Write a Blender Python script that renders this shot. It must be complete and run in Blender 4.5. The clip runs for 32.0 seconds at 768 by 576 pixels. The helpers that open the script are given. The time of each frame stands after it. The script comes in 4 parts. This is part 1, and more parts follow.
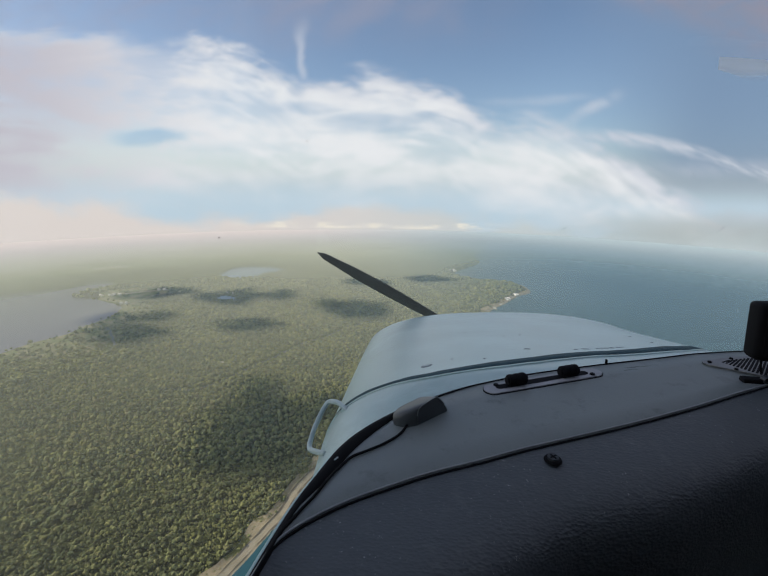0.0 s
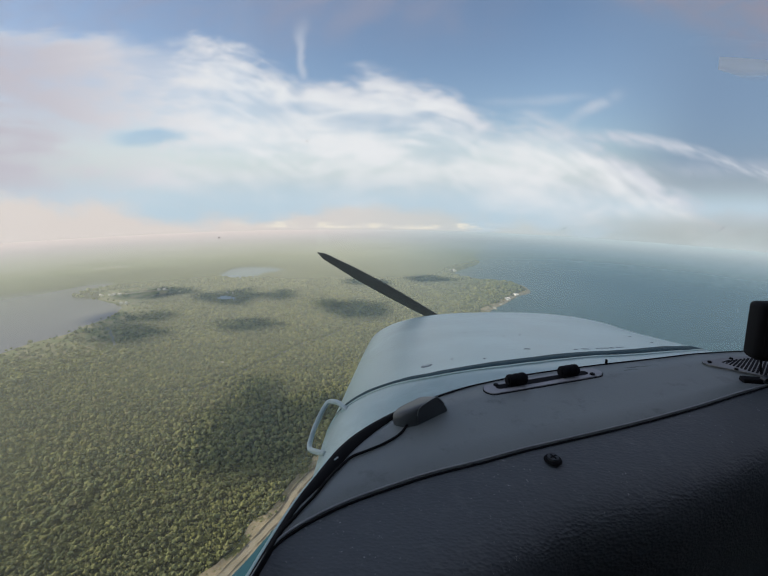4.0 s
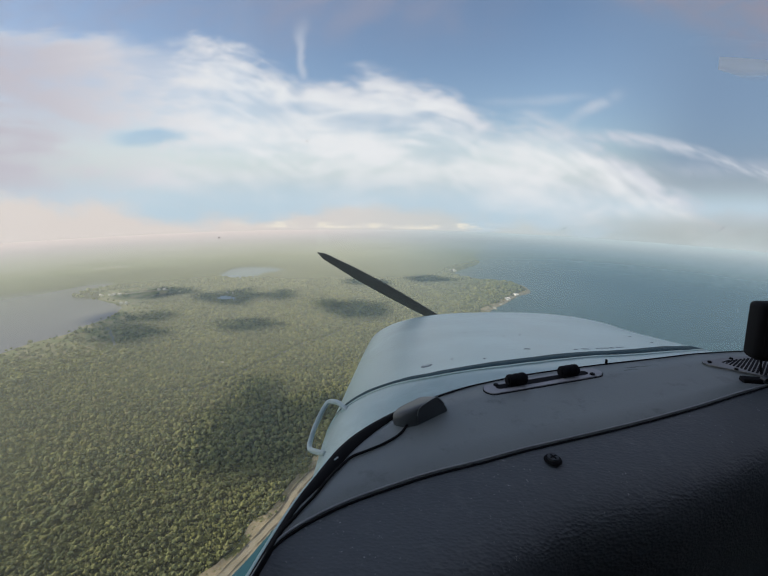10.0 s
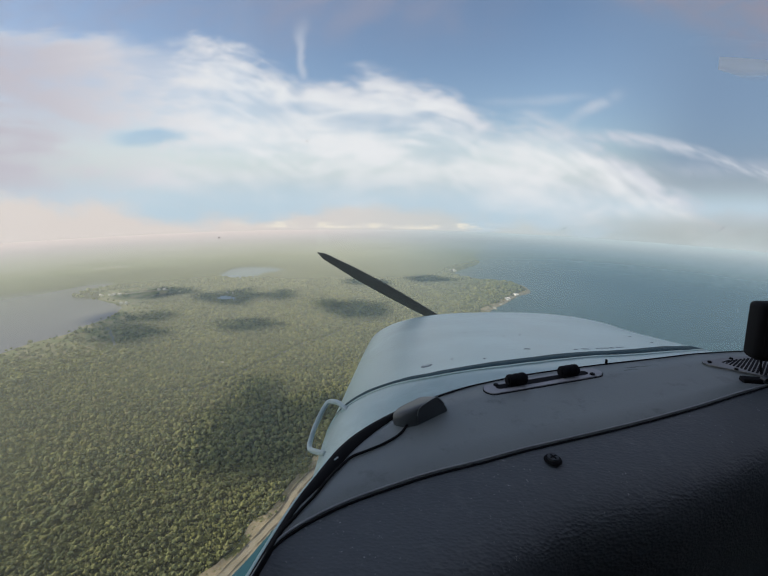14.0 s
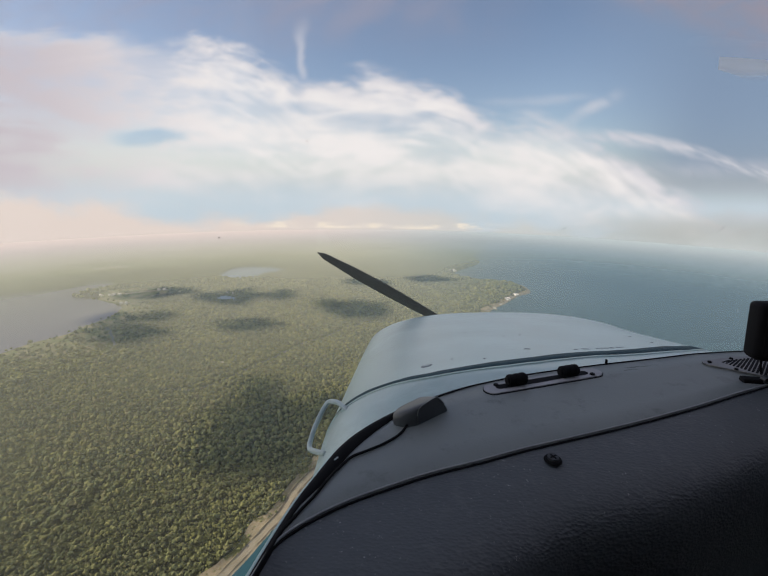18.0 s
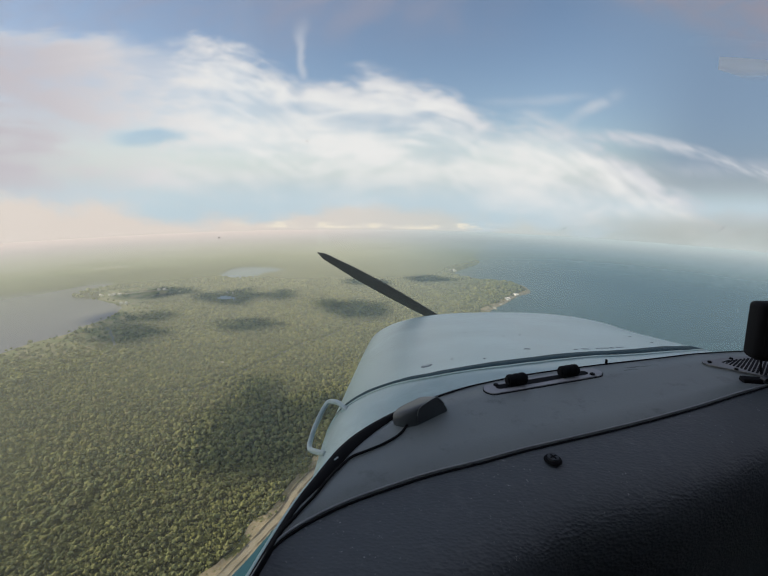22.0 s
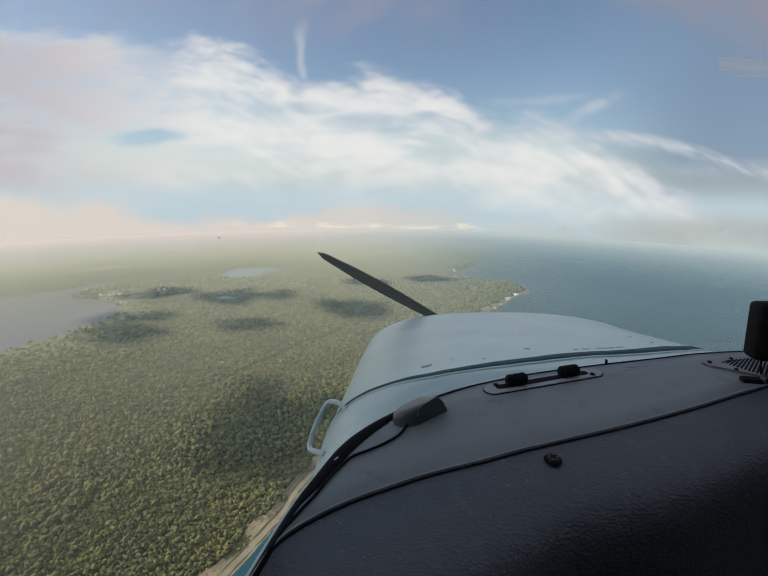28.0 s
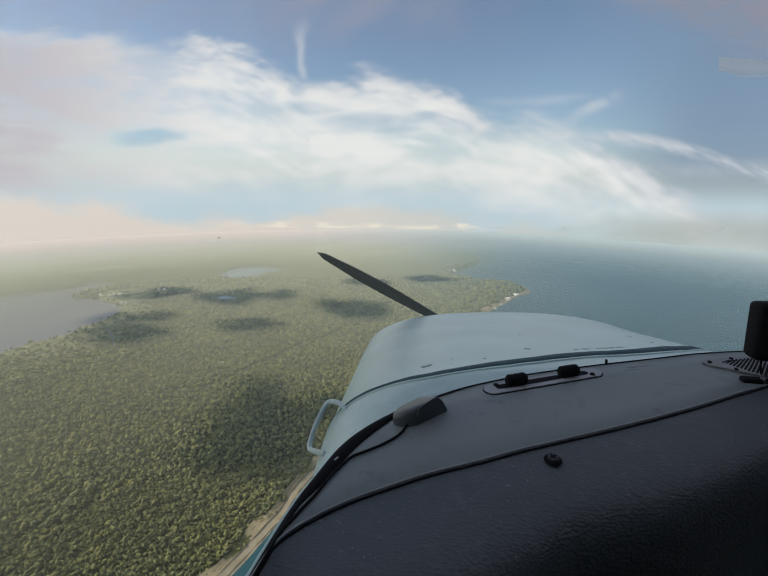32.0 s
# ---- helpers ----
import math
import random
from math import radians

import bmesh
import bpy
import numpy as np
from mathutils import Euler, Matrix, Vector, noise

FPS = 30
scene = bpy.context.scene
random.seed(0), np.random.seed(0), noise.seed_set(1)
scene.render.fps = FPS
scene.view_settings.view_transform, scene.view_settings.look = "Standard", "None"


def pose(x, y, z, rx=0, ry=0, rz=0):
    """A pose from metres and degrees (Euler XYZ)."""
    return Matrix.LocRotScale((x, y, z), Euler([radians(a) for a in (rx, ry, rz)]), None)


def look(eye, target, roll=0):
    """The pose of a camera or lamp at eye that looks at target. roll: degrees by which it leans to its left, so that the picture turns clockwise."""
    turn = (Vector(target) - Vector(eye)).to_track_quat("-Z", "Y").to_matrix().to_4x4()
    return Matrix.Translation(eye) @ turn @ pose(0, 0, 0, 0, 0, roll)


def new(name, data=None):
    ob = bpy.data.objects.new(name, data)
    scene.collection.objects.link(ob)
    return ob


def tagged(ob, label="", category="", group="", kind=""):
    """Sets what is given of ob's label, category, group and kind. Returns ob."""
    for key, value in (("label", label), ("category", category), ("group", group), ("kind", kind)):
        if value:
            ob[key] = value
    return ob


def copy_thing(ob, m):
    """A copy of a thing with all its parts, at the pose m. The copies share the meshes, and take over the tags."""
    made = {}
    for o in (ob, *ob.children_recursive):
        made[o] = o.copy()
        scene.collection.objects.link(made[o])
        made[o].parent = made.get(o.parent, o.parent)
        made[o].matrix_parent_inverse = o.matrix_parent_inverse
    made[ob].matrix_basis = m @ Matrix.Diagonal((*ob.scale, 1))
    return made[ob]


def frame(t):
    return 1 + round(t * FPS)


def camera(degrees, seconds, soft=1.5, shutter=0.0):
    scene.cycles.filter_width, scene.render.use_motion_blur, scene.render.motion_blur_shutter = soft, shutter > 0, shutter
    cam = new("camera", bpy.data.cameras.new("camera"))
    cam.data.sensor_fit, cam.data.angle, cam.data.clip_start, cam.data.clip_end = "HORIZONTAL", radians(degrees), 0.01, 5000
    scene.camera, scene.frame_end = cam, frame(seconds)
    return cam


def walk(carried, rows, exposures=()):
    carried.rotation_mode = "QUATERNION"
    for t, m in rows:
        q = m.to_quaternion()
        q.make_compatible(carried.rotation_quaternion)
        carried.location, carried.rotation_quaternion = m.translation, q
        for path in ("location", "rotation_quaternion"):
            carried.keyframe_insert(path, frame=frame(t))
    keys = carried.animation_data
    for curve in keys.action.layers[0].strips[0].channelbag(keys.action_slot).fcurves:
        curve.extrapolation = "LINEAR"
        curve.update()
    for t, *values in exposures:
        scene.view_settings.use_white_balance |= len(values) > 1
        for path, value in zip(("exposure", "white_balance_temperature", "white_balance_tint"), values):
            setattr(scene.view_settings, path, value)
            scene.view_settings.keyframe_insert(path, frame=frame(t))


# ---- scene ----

# ---------------------------------------------------------------- camera
cam = camera(90.0, 32.0, soft=1.3)
ALT = 600.0                      # height of the eye above the sea
PITCH = 15.15
EYE = Vector((0, 0, ALT))
aim = EYE + Vector((0, math.cos(radians(PITCH)), -math.sin(radians(PITCH))))
VIEW = look(EYE, aim, roll=0.7)
walk(cam, [(0.0, VIEW), (32.0, VIEW)], exposures=[(0.0, 0.40, 6570, 10), (14.3, 0.40, 6570, 10), (16.5, 0.43, 7050, 15), (18.5, 0.44, 7050, 15), (21.0, 0.43, 6950, 13), (22.5, 0.40, 6850, 9), (25.5, 0.38, 6850, 9), (32.0, 0.38, 6850, 8)])

# ---------------------------------------------------------------- node helpers
def tree_of(mat):
    mat.use_nodes = True
    mat.node_tree.nodes.clear()
    return mat.node_tree


class N:
    """Small builder for node graphs."""

    def __init__(self, tree):
        self.t = tree

    def put(self, sock, value):
        if isinstance(value, bpy.types.NodeSocket):
            self.t.links.new(value, sock)
        else:
            sock.default_value = value

    def m(self, op, a, b=0.0, c=0.0, clamp=False):
        n = self.t.nodes.new("ShaderNodeMath")
        n.operation, n.use_clamp = op, clamp
        for k, v in enumerate((a, b, c)):
            self.put(n.inputs[k], v)
        return n.outputs[0]

    def add(self, a, b):
        return self.m("ADD", a, b)

    def sub(self, a, b):
        return self.m("SUBTRACT", a, b)

    def mul(self, a, b):
        return self.m("MULTIPLY", a, b)

    def step(self, x, lo, hi):
        n = self.t.nodes.new("ShaderNodeMapRange")
        n.interpolation_type = "SMOOTHSTEP"
        for k, v in enumerate((x, lo, hi, 0.0, 1.0)):
            self.put(n.inputs[k], v)
        return n.outputs[0]

    def vec(self, x, y, z):
        n = self.t.nodes.new("ShaderNodeCombineXYZ")
        for k, v in enumerate((x, y, z)):
            self.put(n.inputs[k], v)
        return n.outputs[0]

    def split(self, v):
        n = self.t.nodes.new("ShaderNodeSeparateXYZ")
        self.t.links.new(v, n.inputs[0])
        return n.outputs

    def noise(self, v, scale, detail=4.0, rough=0.55, distort=0.0):
        n = self.t.nodes.new("ShaderNodeTexNoise")
        if v is not None:
            self.t.links.new(v, n.inputs["Vector"])
        n.inputs["Scale"].default_value = scale
        n.inputs["Detail"].default_value = detail
        n.inputs["Roughness"].default_value = rough
        n.inputs["Distortion"].default_value = distort
        return n.outputs["Fac"]

    def voronoi(self, v, scale, feature="F1"):
        n = self.t.nodes.new("ShaderNodeTexVoronoi")
        n.feature = feature
        self.t.links.new(v, n.inputs["Vector"])
        n.inputs["Scale"].default_value = scale
        return n.outputs["Distance"]

    def mix(self, f, a, b):
        n = self.t.nodes.new("ShaderNodeMix")
        n.data_type = "RGBA"
        self.put(n.inputs[0], f)
        for k, v in ((6, a), (7, b)):
            self.put(n.inputs[k], (*v, 1.0) if isinstance(v, tuple) and len(v) == 3 else v)
        return n.outputs[2]

    def curve(self, x, points):
        """A smooth curve through points with x from 0 to 1.6."""
        n = self.t.nodes.new("ShaderNodeFloatCurve")
        c = n.mapping.curves[0]
        while len(c.points) < len(points):
            c.points.new(0.5, 0.5)
        for p, (a, b) in zip(c.points, points):
            p.location = (a / 1.6, b)
        n.mapping.update()
        self.put(n.inputs["Value"], self.m("DIVIDE", x, 1.6, clamp=True))
        return n.outputs[0]

    def dot(self, v, w):
        n = self.t.nodes.new("ShaderNodeVectorMath")
        n.operation = "DOT_PRODUCT"
        self.t.links.new(v, n.inputs[0])
        n.inputs[1].default_value = w
        return n.outputs["Value"]

    def coord(self, which="Object"):
        return self.t.nodes.new("ShaderNodeTexCoord").outputs[which]

    def bump(self, height, strength, distance):
        n = self.t.nodes.new("ShaderNodeBump")
        n.inputs["Strength"].default_value = strength
        n.inputs["Distance"].default_value = distance
        self.t.links.new(height, n.inputs["Height"])
        return n.outputs[0]

    def bsdf(self, color, rough=0.5, metal=0.0, spec=0.5, normal=None):
        n = self.t.nodes.new("ShaderNodeBsdfPrincipled")
        self.put(n.inputs["Base Color"], (*color, 1.0) if isinstance(color, tuple) else color)
        self.put(n.inputs["Roughness"], rough)
        n.inputs["Metallic"].default_value = metal
        n.inputs["Specular IOR Level"].default_value = spec
        if normal is not None:
            self.t.links.new(normal, n.inputs["Normal"])
        return n.outputs[0]

    def mixsh(self, f, a, b):
        n = self.t.nodes.new("ShaderNodeMixShader")
        self.put(n.inputs[0], f)
        self.t.links.new(a, n.inputs[1])
        self.t.links.new(b, n.inputs[2])
        return n.outputs[0]

    def node(self, kind, color=None, **values):
        n = self.t.nodes.new(kind)
        if color:
            n.inputs["Color"].default_value = (*color, 1.0)
        for key, v in values.items():
            n.inputs[key].default_value = v
        return n.outputs[0]

    def out(self, shader):
        n = self.t.nodes.new("ShaderNodeOutputMaterial")
        self.t.links.new(shader, n.inputs["Surface"])


# ---------------------------------------------------------------- world and sun
SUN = Vector((-0.80, -0.02, 0.60)).normalized()      # towards the sun: on the port side, a little behind
world = bpy.data.worlds.new("sky")
scene.world = world
world.use_nodes = True
world.node_tree.nodes.clear()
w = N(world.node_tree)
sky = w.t.nodes.new("ShaderNodeTexSky")
sky.sky_type, sky.sun_disc = "NISHITA", False
sky.sun_elevation = math.asin(SUN.z)
sky.sun_rotation = math.atan2(SUN.x, SUN.y)
sky.altitude, sky.air_density, sky.dust_density, sky.ozone_density = 600, 1.0, 1.2, 1.5
SKY_STRENGTH = 0.125
dx, dy, dz = w.split(w.coord("Generated"))
depth = w.m("MAXIMUM", w.m("ABSOLUTE", dy), 0.2)
px, pz = w.m("DIVIDE", dx, depth), w.m("DIVIDE", dz, depth)
# high cirrus, laid out on a plane square to the bearing BORE: s to the right, h downwards
BORE = Euler((radians(90 - 15.15), 0, 0)).to_matrix() @ Euler((0, 0, radians(0.7))).to_matrix()
way = w.coord("Generated")
ahead = w.m("MAXIMUM", w.m("ABSOLUTE", w.dot(way, -BORE.col[2])), 0.25)
s = w.add(0.784, w.mul(w.m("DIVIDE", w.dot(way, BORE.col[0]), ahead), 0.784))
h = w.sub(0.588, w.mul(w.m("DIVIDE", w.dot(way, BORE.col[1]), ahead), 0.784))
EDGE = [(0.0, 0.040), (0.20, 0.055), (0.33, 0.060), (0.45, 0.080), (0.56, 0.122), (0.64, 0.158), (0.70, 0.158), (0.85, 0.168), (0.93, 0.192), (0.98, 0.222),
        (1.10, 0.238), (1.20, 0.272), (1.30, 0.335), (1.42, 0.400), (1.60, 0.500)]
FOOT = [(0.0, 0.385), (0.30, 0.375), (0.60, 0.365), (0.92, 0.385), (1.10, 0.41), (1.25, 0.45), (1.40, 0.49), (1.60, 0.56)]
billow = w.noise(w.vec(s, w.mul(w.sub(h, w.mul(s, 0.12)), 2.3), 0.3), 4.5, 8, 0.56, 0.15)
puffy = w.noise(w.vec(w.add(s, w.mul(h, 0.7)), w.mul(h, 1.6), 8.3), 11.0, 8, 0.58, 0.5)
drift = w.noise(w.vec(s, h, 1.7), 2.2, 3, 0.5)
q = w.sub(h, w.curve(s, EDGE))
lane = w.add(q, w.mul(w.sub(drift, 0.5), 0.08))
fibre = w.noise(w.vec(w.mul(s, 3.4), w.mul(lane, 9.5), 2.0), 1.5, 9, 0.62, 0.25)
thread = w.noise(w.vec(w.mul(s, 9.0), w.mul(lane, 34.0), 5.0), 1.3, 5, 0.55, 0.3)
rag = w.add(w.mul(w.sub(fibre, 0.5), 0.085), w.add(w.mul(w.sub(billow, 0.5), 0.12), w.mul(w.sub(puffy, 0.5), 0.06)))
bank = w.step(w.add(q, rag), -0.012, 0.032)
core = w.step(w.add(q, rag), 0.0, 0.07)
foot = w.add(w.curve(s, FOOT), w.mul(rag, 1.3))
bank = w.mul(bank, w.step(h, w.add(foot, 0.065), w.sub(foot, 0.085)))
weave = w.add(w.add(w.mul(fibre, 0.40), w.mul(puffy, 0.16)), w.add(w.mul(thread, 0.16), w.mul(billow, 0.28)))
full = w.add(0.42, w.mul(w.step(s, 0.55, 0.05), 0.24))
bank = w.mul(bank, w.add(full, w.mul(w.step(weave, 0.41, 0.555), w.sub(1.0, full))))


def hole(cs, ch, rs, rh, deep):
    """How much cloud is left round a blue gap."""
    a = w.m("DIVIDE", w.add(w.sub(s, cs), w.mul(w.sub(puffy, 0.5), 0.12)), rs)
    b = w.m("DIVIDE", w.add(w.sub(h, ch), w.add(w.mul(w.sub(fibre, 0.5), 0.035), w.mul(w.sub(puffy, 0.5), 0.02))), rh)
    return w.sub(1.0, w.mul(w.step(w.add(w.mul(a, a), w.mul(b, b)), 1.5, 0.15), deep))


clear_blue = 0.0
for gap in ((0.290, 0.278, 0.085, 0.019, 1.0), (0.74, 0.250, 0.11, 0.020, 0.45), (0.62, 0.222, 0.06, 0.012, 0.30), (0.90, 0.318, 0.07, 0.022, 0.40), (0.08, 0.325, 0.10, 0.016, 0.25), (1.17, 0.300, 0.06, 0.020, 0.45), (0.50, 0.300, 0.14, 0.010, 0.22)):
    left = hole(*gap)
    bank = w.mul(bank, left)
    clear_blue = w.m("MAXIMUM", clear_blue, w.sub(1.0, left))


def streamer(points, wide, start, stop, dense, curl=0.03):
    """A feathered streak along a curve."""
    off = w.m("ABSOLUTE", w.add(w.sub(h, w.curve(s, points)), w.add(w.mul(w.sub(fibre, 0.5), curl), w.mul(w.sub(puffy, 0.5), 0.02))))
    off = w.mul(w.step(off, wide, 0.0), w.add(0.35, w.mul(w.step(thread, 0.35, 0.6), 0.65)))
    return w.mul(w.mul(off, dense), w.mul(w.step(s, start, start + 0.10), w.step(s, stop, stop - 0.10)))


wisps = streamer([(0.0, 0.27), (1.1, 0.262), (1.2, 0.274), (1.3, 0.287), (1.44, 0.315), (1.6, 0.372)], 0.022, 1.12, 1.75, 0.85)
for row_ in (([(0.0, 0.30), (1.0, 0.300), (1.12, 0.268), (1.26, 0.198), (1.6, 0.15)], 0.022, 1.03, 1.30, 0.60),
             ([(0.0, 0.22), (0.9, 0.205), (1.05, 0.208), (1.25, 0.196), (1.6, 0.19)], 0.016, 0.95, 1.24, 0.28),
             ([(0.0, 0.40), (1.2, 0.36), (1.4, 0.345), (1.6, 0.34)], 0.030, 1.22, 1.75, 0.30),
             ([(0.0, 0.35), (0.60, 0.346), (0.80, 0.352), (1.0, 0.372), (1.6, 0.40)], 0.008, 0.55, 1.0, 0.50),
             ([(0.0, 0.42), (1.2, 0.46), (1.4, 0.452), (1.6, 0.45)], 0.022, 1.15, 1.75, 0.35)):
    wisps = w.m("MAXIMUM", wisps, streamer(*row_))
# a plume that climbs out of the bank
lift = w.m("MAXIMUM", w.sub(0.105, h), 0.0)
plume = w.m("ABSOLUTE", w.sub(s, w.add(w.add(0.614, w.mul(w.sub(h, 0.11), 0.10)), w.add(w.mul(w.mul(lift, lift), 4.0), w.mul(w.sub(puffy, 0.5), 0.03)))))
plume = w.mul(w.step(plume, w.add(0.014, w.mul(lift, 0.20)), 0.0), w.mul(w.step(h, 0.02, 0.10), w.step(h, 0.19, 0.14)))
# thin lilac veil high up
frayed = w.add(w.mul(w.sub(billow, 0.5), 0.16), w.mul(w.sub(puffy, 0.5), 0.08))
veil = w.mul(w.step(w.add(h, frayed), 0.17, -0.02), w.add(0.14, w.mul(w.step(w.add(w.mul(drift, 0.6), w.mul(puffy, 0.4)), 0.42, 0.60), 0.40)))
veil = w.mul(veil, w.step(s, 1.15, 0.80))
corner = w.mul(w.step(w.add(w.add(h, frayed), w.mul(w.sub(1.57, s), 0.28)), 0.150, 0.03), w.step(s, 1.10, 1.40))
scarf = w.mul(w.step(w.m("ABSOLUTE", w.sub(w.add(s, frayed), w.add(0.69, w.mul(w.sub(0.06, h), 0.9)))), 0.10, 0.0), w.step(h, 0.13, 0.02))
veil = w.m("MAXIMUM", veil, w.m("MAXIMUM", w.mul(w.mul(corner, w.add(0.40, w.mul(w.step(w.add(w.mul(puffy, 0.6), w.mul(fibre, 0.4)), 0.40, 0.56), 0.60))), 1.0), w.mul(scarf, 0.50)))
cloud = w.m("MAXIMUM", bank, w.m("MAXIMUM", wisps, w.mul(plume, 0.52)))
# haze along the horizon, with a low cumulus bank in it
lumps = w.noise(w.vec(w.mul(px, 3.6), w.mul(pz, 7.0), 11.0), 1.3, 8, 0.58)
swell = w.mul(w.step(w.m("ABSOLUTE", w.add(px, 0.10)), 0.42, 0.05), 0.035)
swell = w.add(swell, w.mul(w.step(px, -0.55, -0.95), 0.055))
haze_top = w.add(w.add(-0.086, swell), w.mul(w.sub(lumps, 0.5), 0.19))
haze = w.step(pz, w.add(haze_top, 0.018), w.sub(haze_top, 0.035))
clear_side = w.mul(w.step(px, 0.35, 0.80), w.step(pz, -0.06, 0.06))
pale = w.mul(w.mul(w.step(pz, 0.155, -0.05), 0.92), w.sub(1.0, w.mul(clear_side, 0.6)))
cloud_tint = w.mix(core, (0.62, 0.66, 0.75), w.mix(w.step(s, 0.55, 0.0), (0.84, 0.86, 0.89), (0.56, 0.545, 0.615)))
haze_tint = w.mix(w.step(px, -0.5, 0.7), (0.80, 0.695, 0.635), (0.52, 0.60, 0.62))
blue = w.t.nodes.new("ShaderNodeVectorMath")
blue.operation = "SCALE"
w.t.links.new(sky.outputs[0], blue.inputs[0])
blue.inputs["Scale"].default_value = SKY_STRENGTH
color = w.mix(pale, blue.outputs[0], (0.55, 0.695, 0.81))
color = w.mix(w.mul(clear_side, 0.85), color, (0.195, 0.290, 0.440))
color = w.mix(w.mul(clear_blue, 0.48), color, (0.315, 0.455, 0.665))
color = w.mix(veil, color, w.mix(w.step(s, 1.0, 1.4), (0.36, 0.36, 0.455), (0.295, 0.300, 0.385)))
color = w.mix(cloud, color, cloud_tint)
color = w.mix(w.mul(haze, 0.80), color, haze_tint)
# low grey stratus over the sea
low = w.m("ABSOLUTE", w.add(pz, w.add(0.108, w.mul(w.sub(lumps, 0.5), 0.08))))
low = w.mul(w.mul(w.step(low, 0.070, 0.0), w.step(px, 0.35, 0.80)), 0.65)
color = w.mix(low, color, (0.44, 0.475, 0.475))
# a row of small sunlit cumulus far away
puffs = w.noise(w.vec(w.mul(px, 17.0), w.mul(pz, 40.0), 4.0), 1.0, 6, 0.62)
row = w.mul(w.step(pz, -0.114, -0.108), w.step(pz, -0.092, w.add(-0.108, w.mul(puffs, 0.014))))
row = w.mul(w.mul(row, w.step(puffs, 0.44, 0.70)), w.mul(w.step(px, -0.45, -0.25), w.step(px, 0.42, 0.25)))
color = w.mix(w.mul(row, 0.85), color, (0.95, 0.89, 0.76))
bg = w.t.nodes.new("ShaderNodeBackground")
w.t.links.new(color, bg.inputs[0])
bg.inputs[1].default_value = 0.76
wo = w.t.nodes.new("ShaderNodeOutputWorld")
w.t.links.new(bg.outputs[0], wo.inputs[0])

lamp = bpy.data.lights.new("sun", "SUN")
lamp.energy, lamp.angle, lamp.color = 4.8, radians(1.0), (1.0, 0.95, 0.85)
sun = new("sun", lamp)
sun.matrix_world = look(SUN * 3000, (0, 0, 0))

# ---------------------------------------------------------------- materials
def make(name, fn):
    mat = bpy.data.materials.new(name)
    g = N(tree_of(mat))
    g.out(fn(g))
    return mat


def paint_fn(g, tone=1.0):
    o = g.coord()
    blotch = g.noise(o, 5.0, 6, 0.6)
    fine = g.noise(o, 90.0, 3, 0.5)
    dust = g.step(g.noise(o, 38.0, 4, 0.7), 0.60, 0.78)
    along = g.t.nodes.new("ShaderNodeMapping")
    along.inputs["Rotation"].default_value = (0, 0, radians(7.9))
    along.inputs["Scale"].default_value = (30.0, 2.0, 8.0)
    g.t.links.new(o, along.inputs[0])
    runs = g.step(g.noise(along.outputs[0], 1.0, 5, 0.65), 0.50, 0.75)
    # wide blotches in the paint also stand for mottled reflections
    c = g.mix(g.step(blotch, 0.30, 0.70), tuple(v * tone for v in (0.366, 0.520, 0.508)), tuple(v * tone for v in (0.510, 0.676, 0.650)))
    c = g.mix(g.mul(dust, 0.30), c, (0.34, 0.38, 0.38))
    c = g.mix(g.mul(runs, 0.30), c, (0.36, 0.42, 0.41))
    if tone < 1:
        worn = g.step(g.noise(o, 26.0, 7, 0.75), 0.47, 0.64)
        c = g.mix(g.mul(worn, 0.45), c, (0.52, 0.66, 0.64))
    return g.bsdf(c, g.add(0.22 + 0.3 * (1 - tone), g.mul(blotch, 0.18)), 0.0, 0.6, g.bump(g.add(blotch, g.mul(fine, 0.03)), 0.12, 0.01))


def vinyl_fn(g):
    o = g.coord()
    big = g.noise(o, 9.0, 5, 0.6)
    grain = g.voronoi(o, 420.0)
    fine = g.noise(o, 900.0, 2, 0.5)
    c = g.mix(big, (0.172, 0.196, 0.188), (0.250, 0.278, 0.264))
    scuff = g.step(g.noise(o, 22.0, 7, 0.75), 0.52, 0.70)
    c = g.mix(g.mul(scuff, 0.60), c, (0.100, 0.112, 0.106))
    return g.bsdf(c, g.add(0.42, g.mul(big, 0.15)), 0.0, 0.70, g.bump(g.add(grain, g.mul(fine, 0.3)), 0.12, 0.0008))


def leather_fn(g):
    o = g.coord()
    stretched = g.t.nodes.new("ShaderNodeMapping")
    stretched.inputs["Scale"].default_value = (0.6, 1.3, 1.0)
    stretched.inputs["Rotation"].default_value = (0, 0, radians(20))
    g.t.links.new(o, stretched.inputs[0])
    big = g.noise(o, 8.0, 5, 0.6)
    grain = g.voronoi(stretched.outputs[0], 400.0)
    crease = g.noise(stretched.outputs[0], 120.0, 4, 0.6)
    mottle = g.noise(o, 45.0, 6, 0.7)
    c = g.mix(big, (0.062, 0.072, 0.076), (0.104, 0.118, 0.122))
    c = g.mix(g.mul(g.step(mottle, 0.50, 0.72), 0.35), c, (0.16, 0.165, 0.165))
    dust = g.step(g.noise(o, 300.0, 3, 0.6), 0.65, 0.72)
    worn = g.step(g.noise(o, 13.0, 3, 0.5), 0.5, 0.7)
    c = g.mix(g.mul(g.mul(dust, g.add(0.25, worn)), 0.8), c, (0.38, 0.38, 0.38))
    return g.bsdf(c, g.add(0.40, g.mul(big, 0.2)), 0.0, 0.65, g.bump(g.add(g.mul(grain, 0.8), g.mul(crease, 1.4)), 0.55, 0.0010))


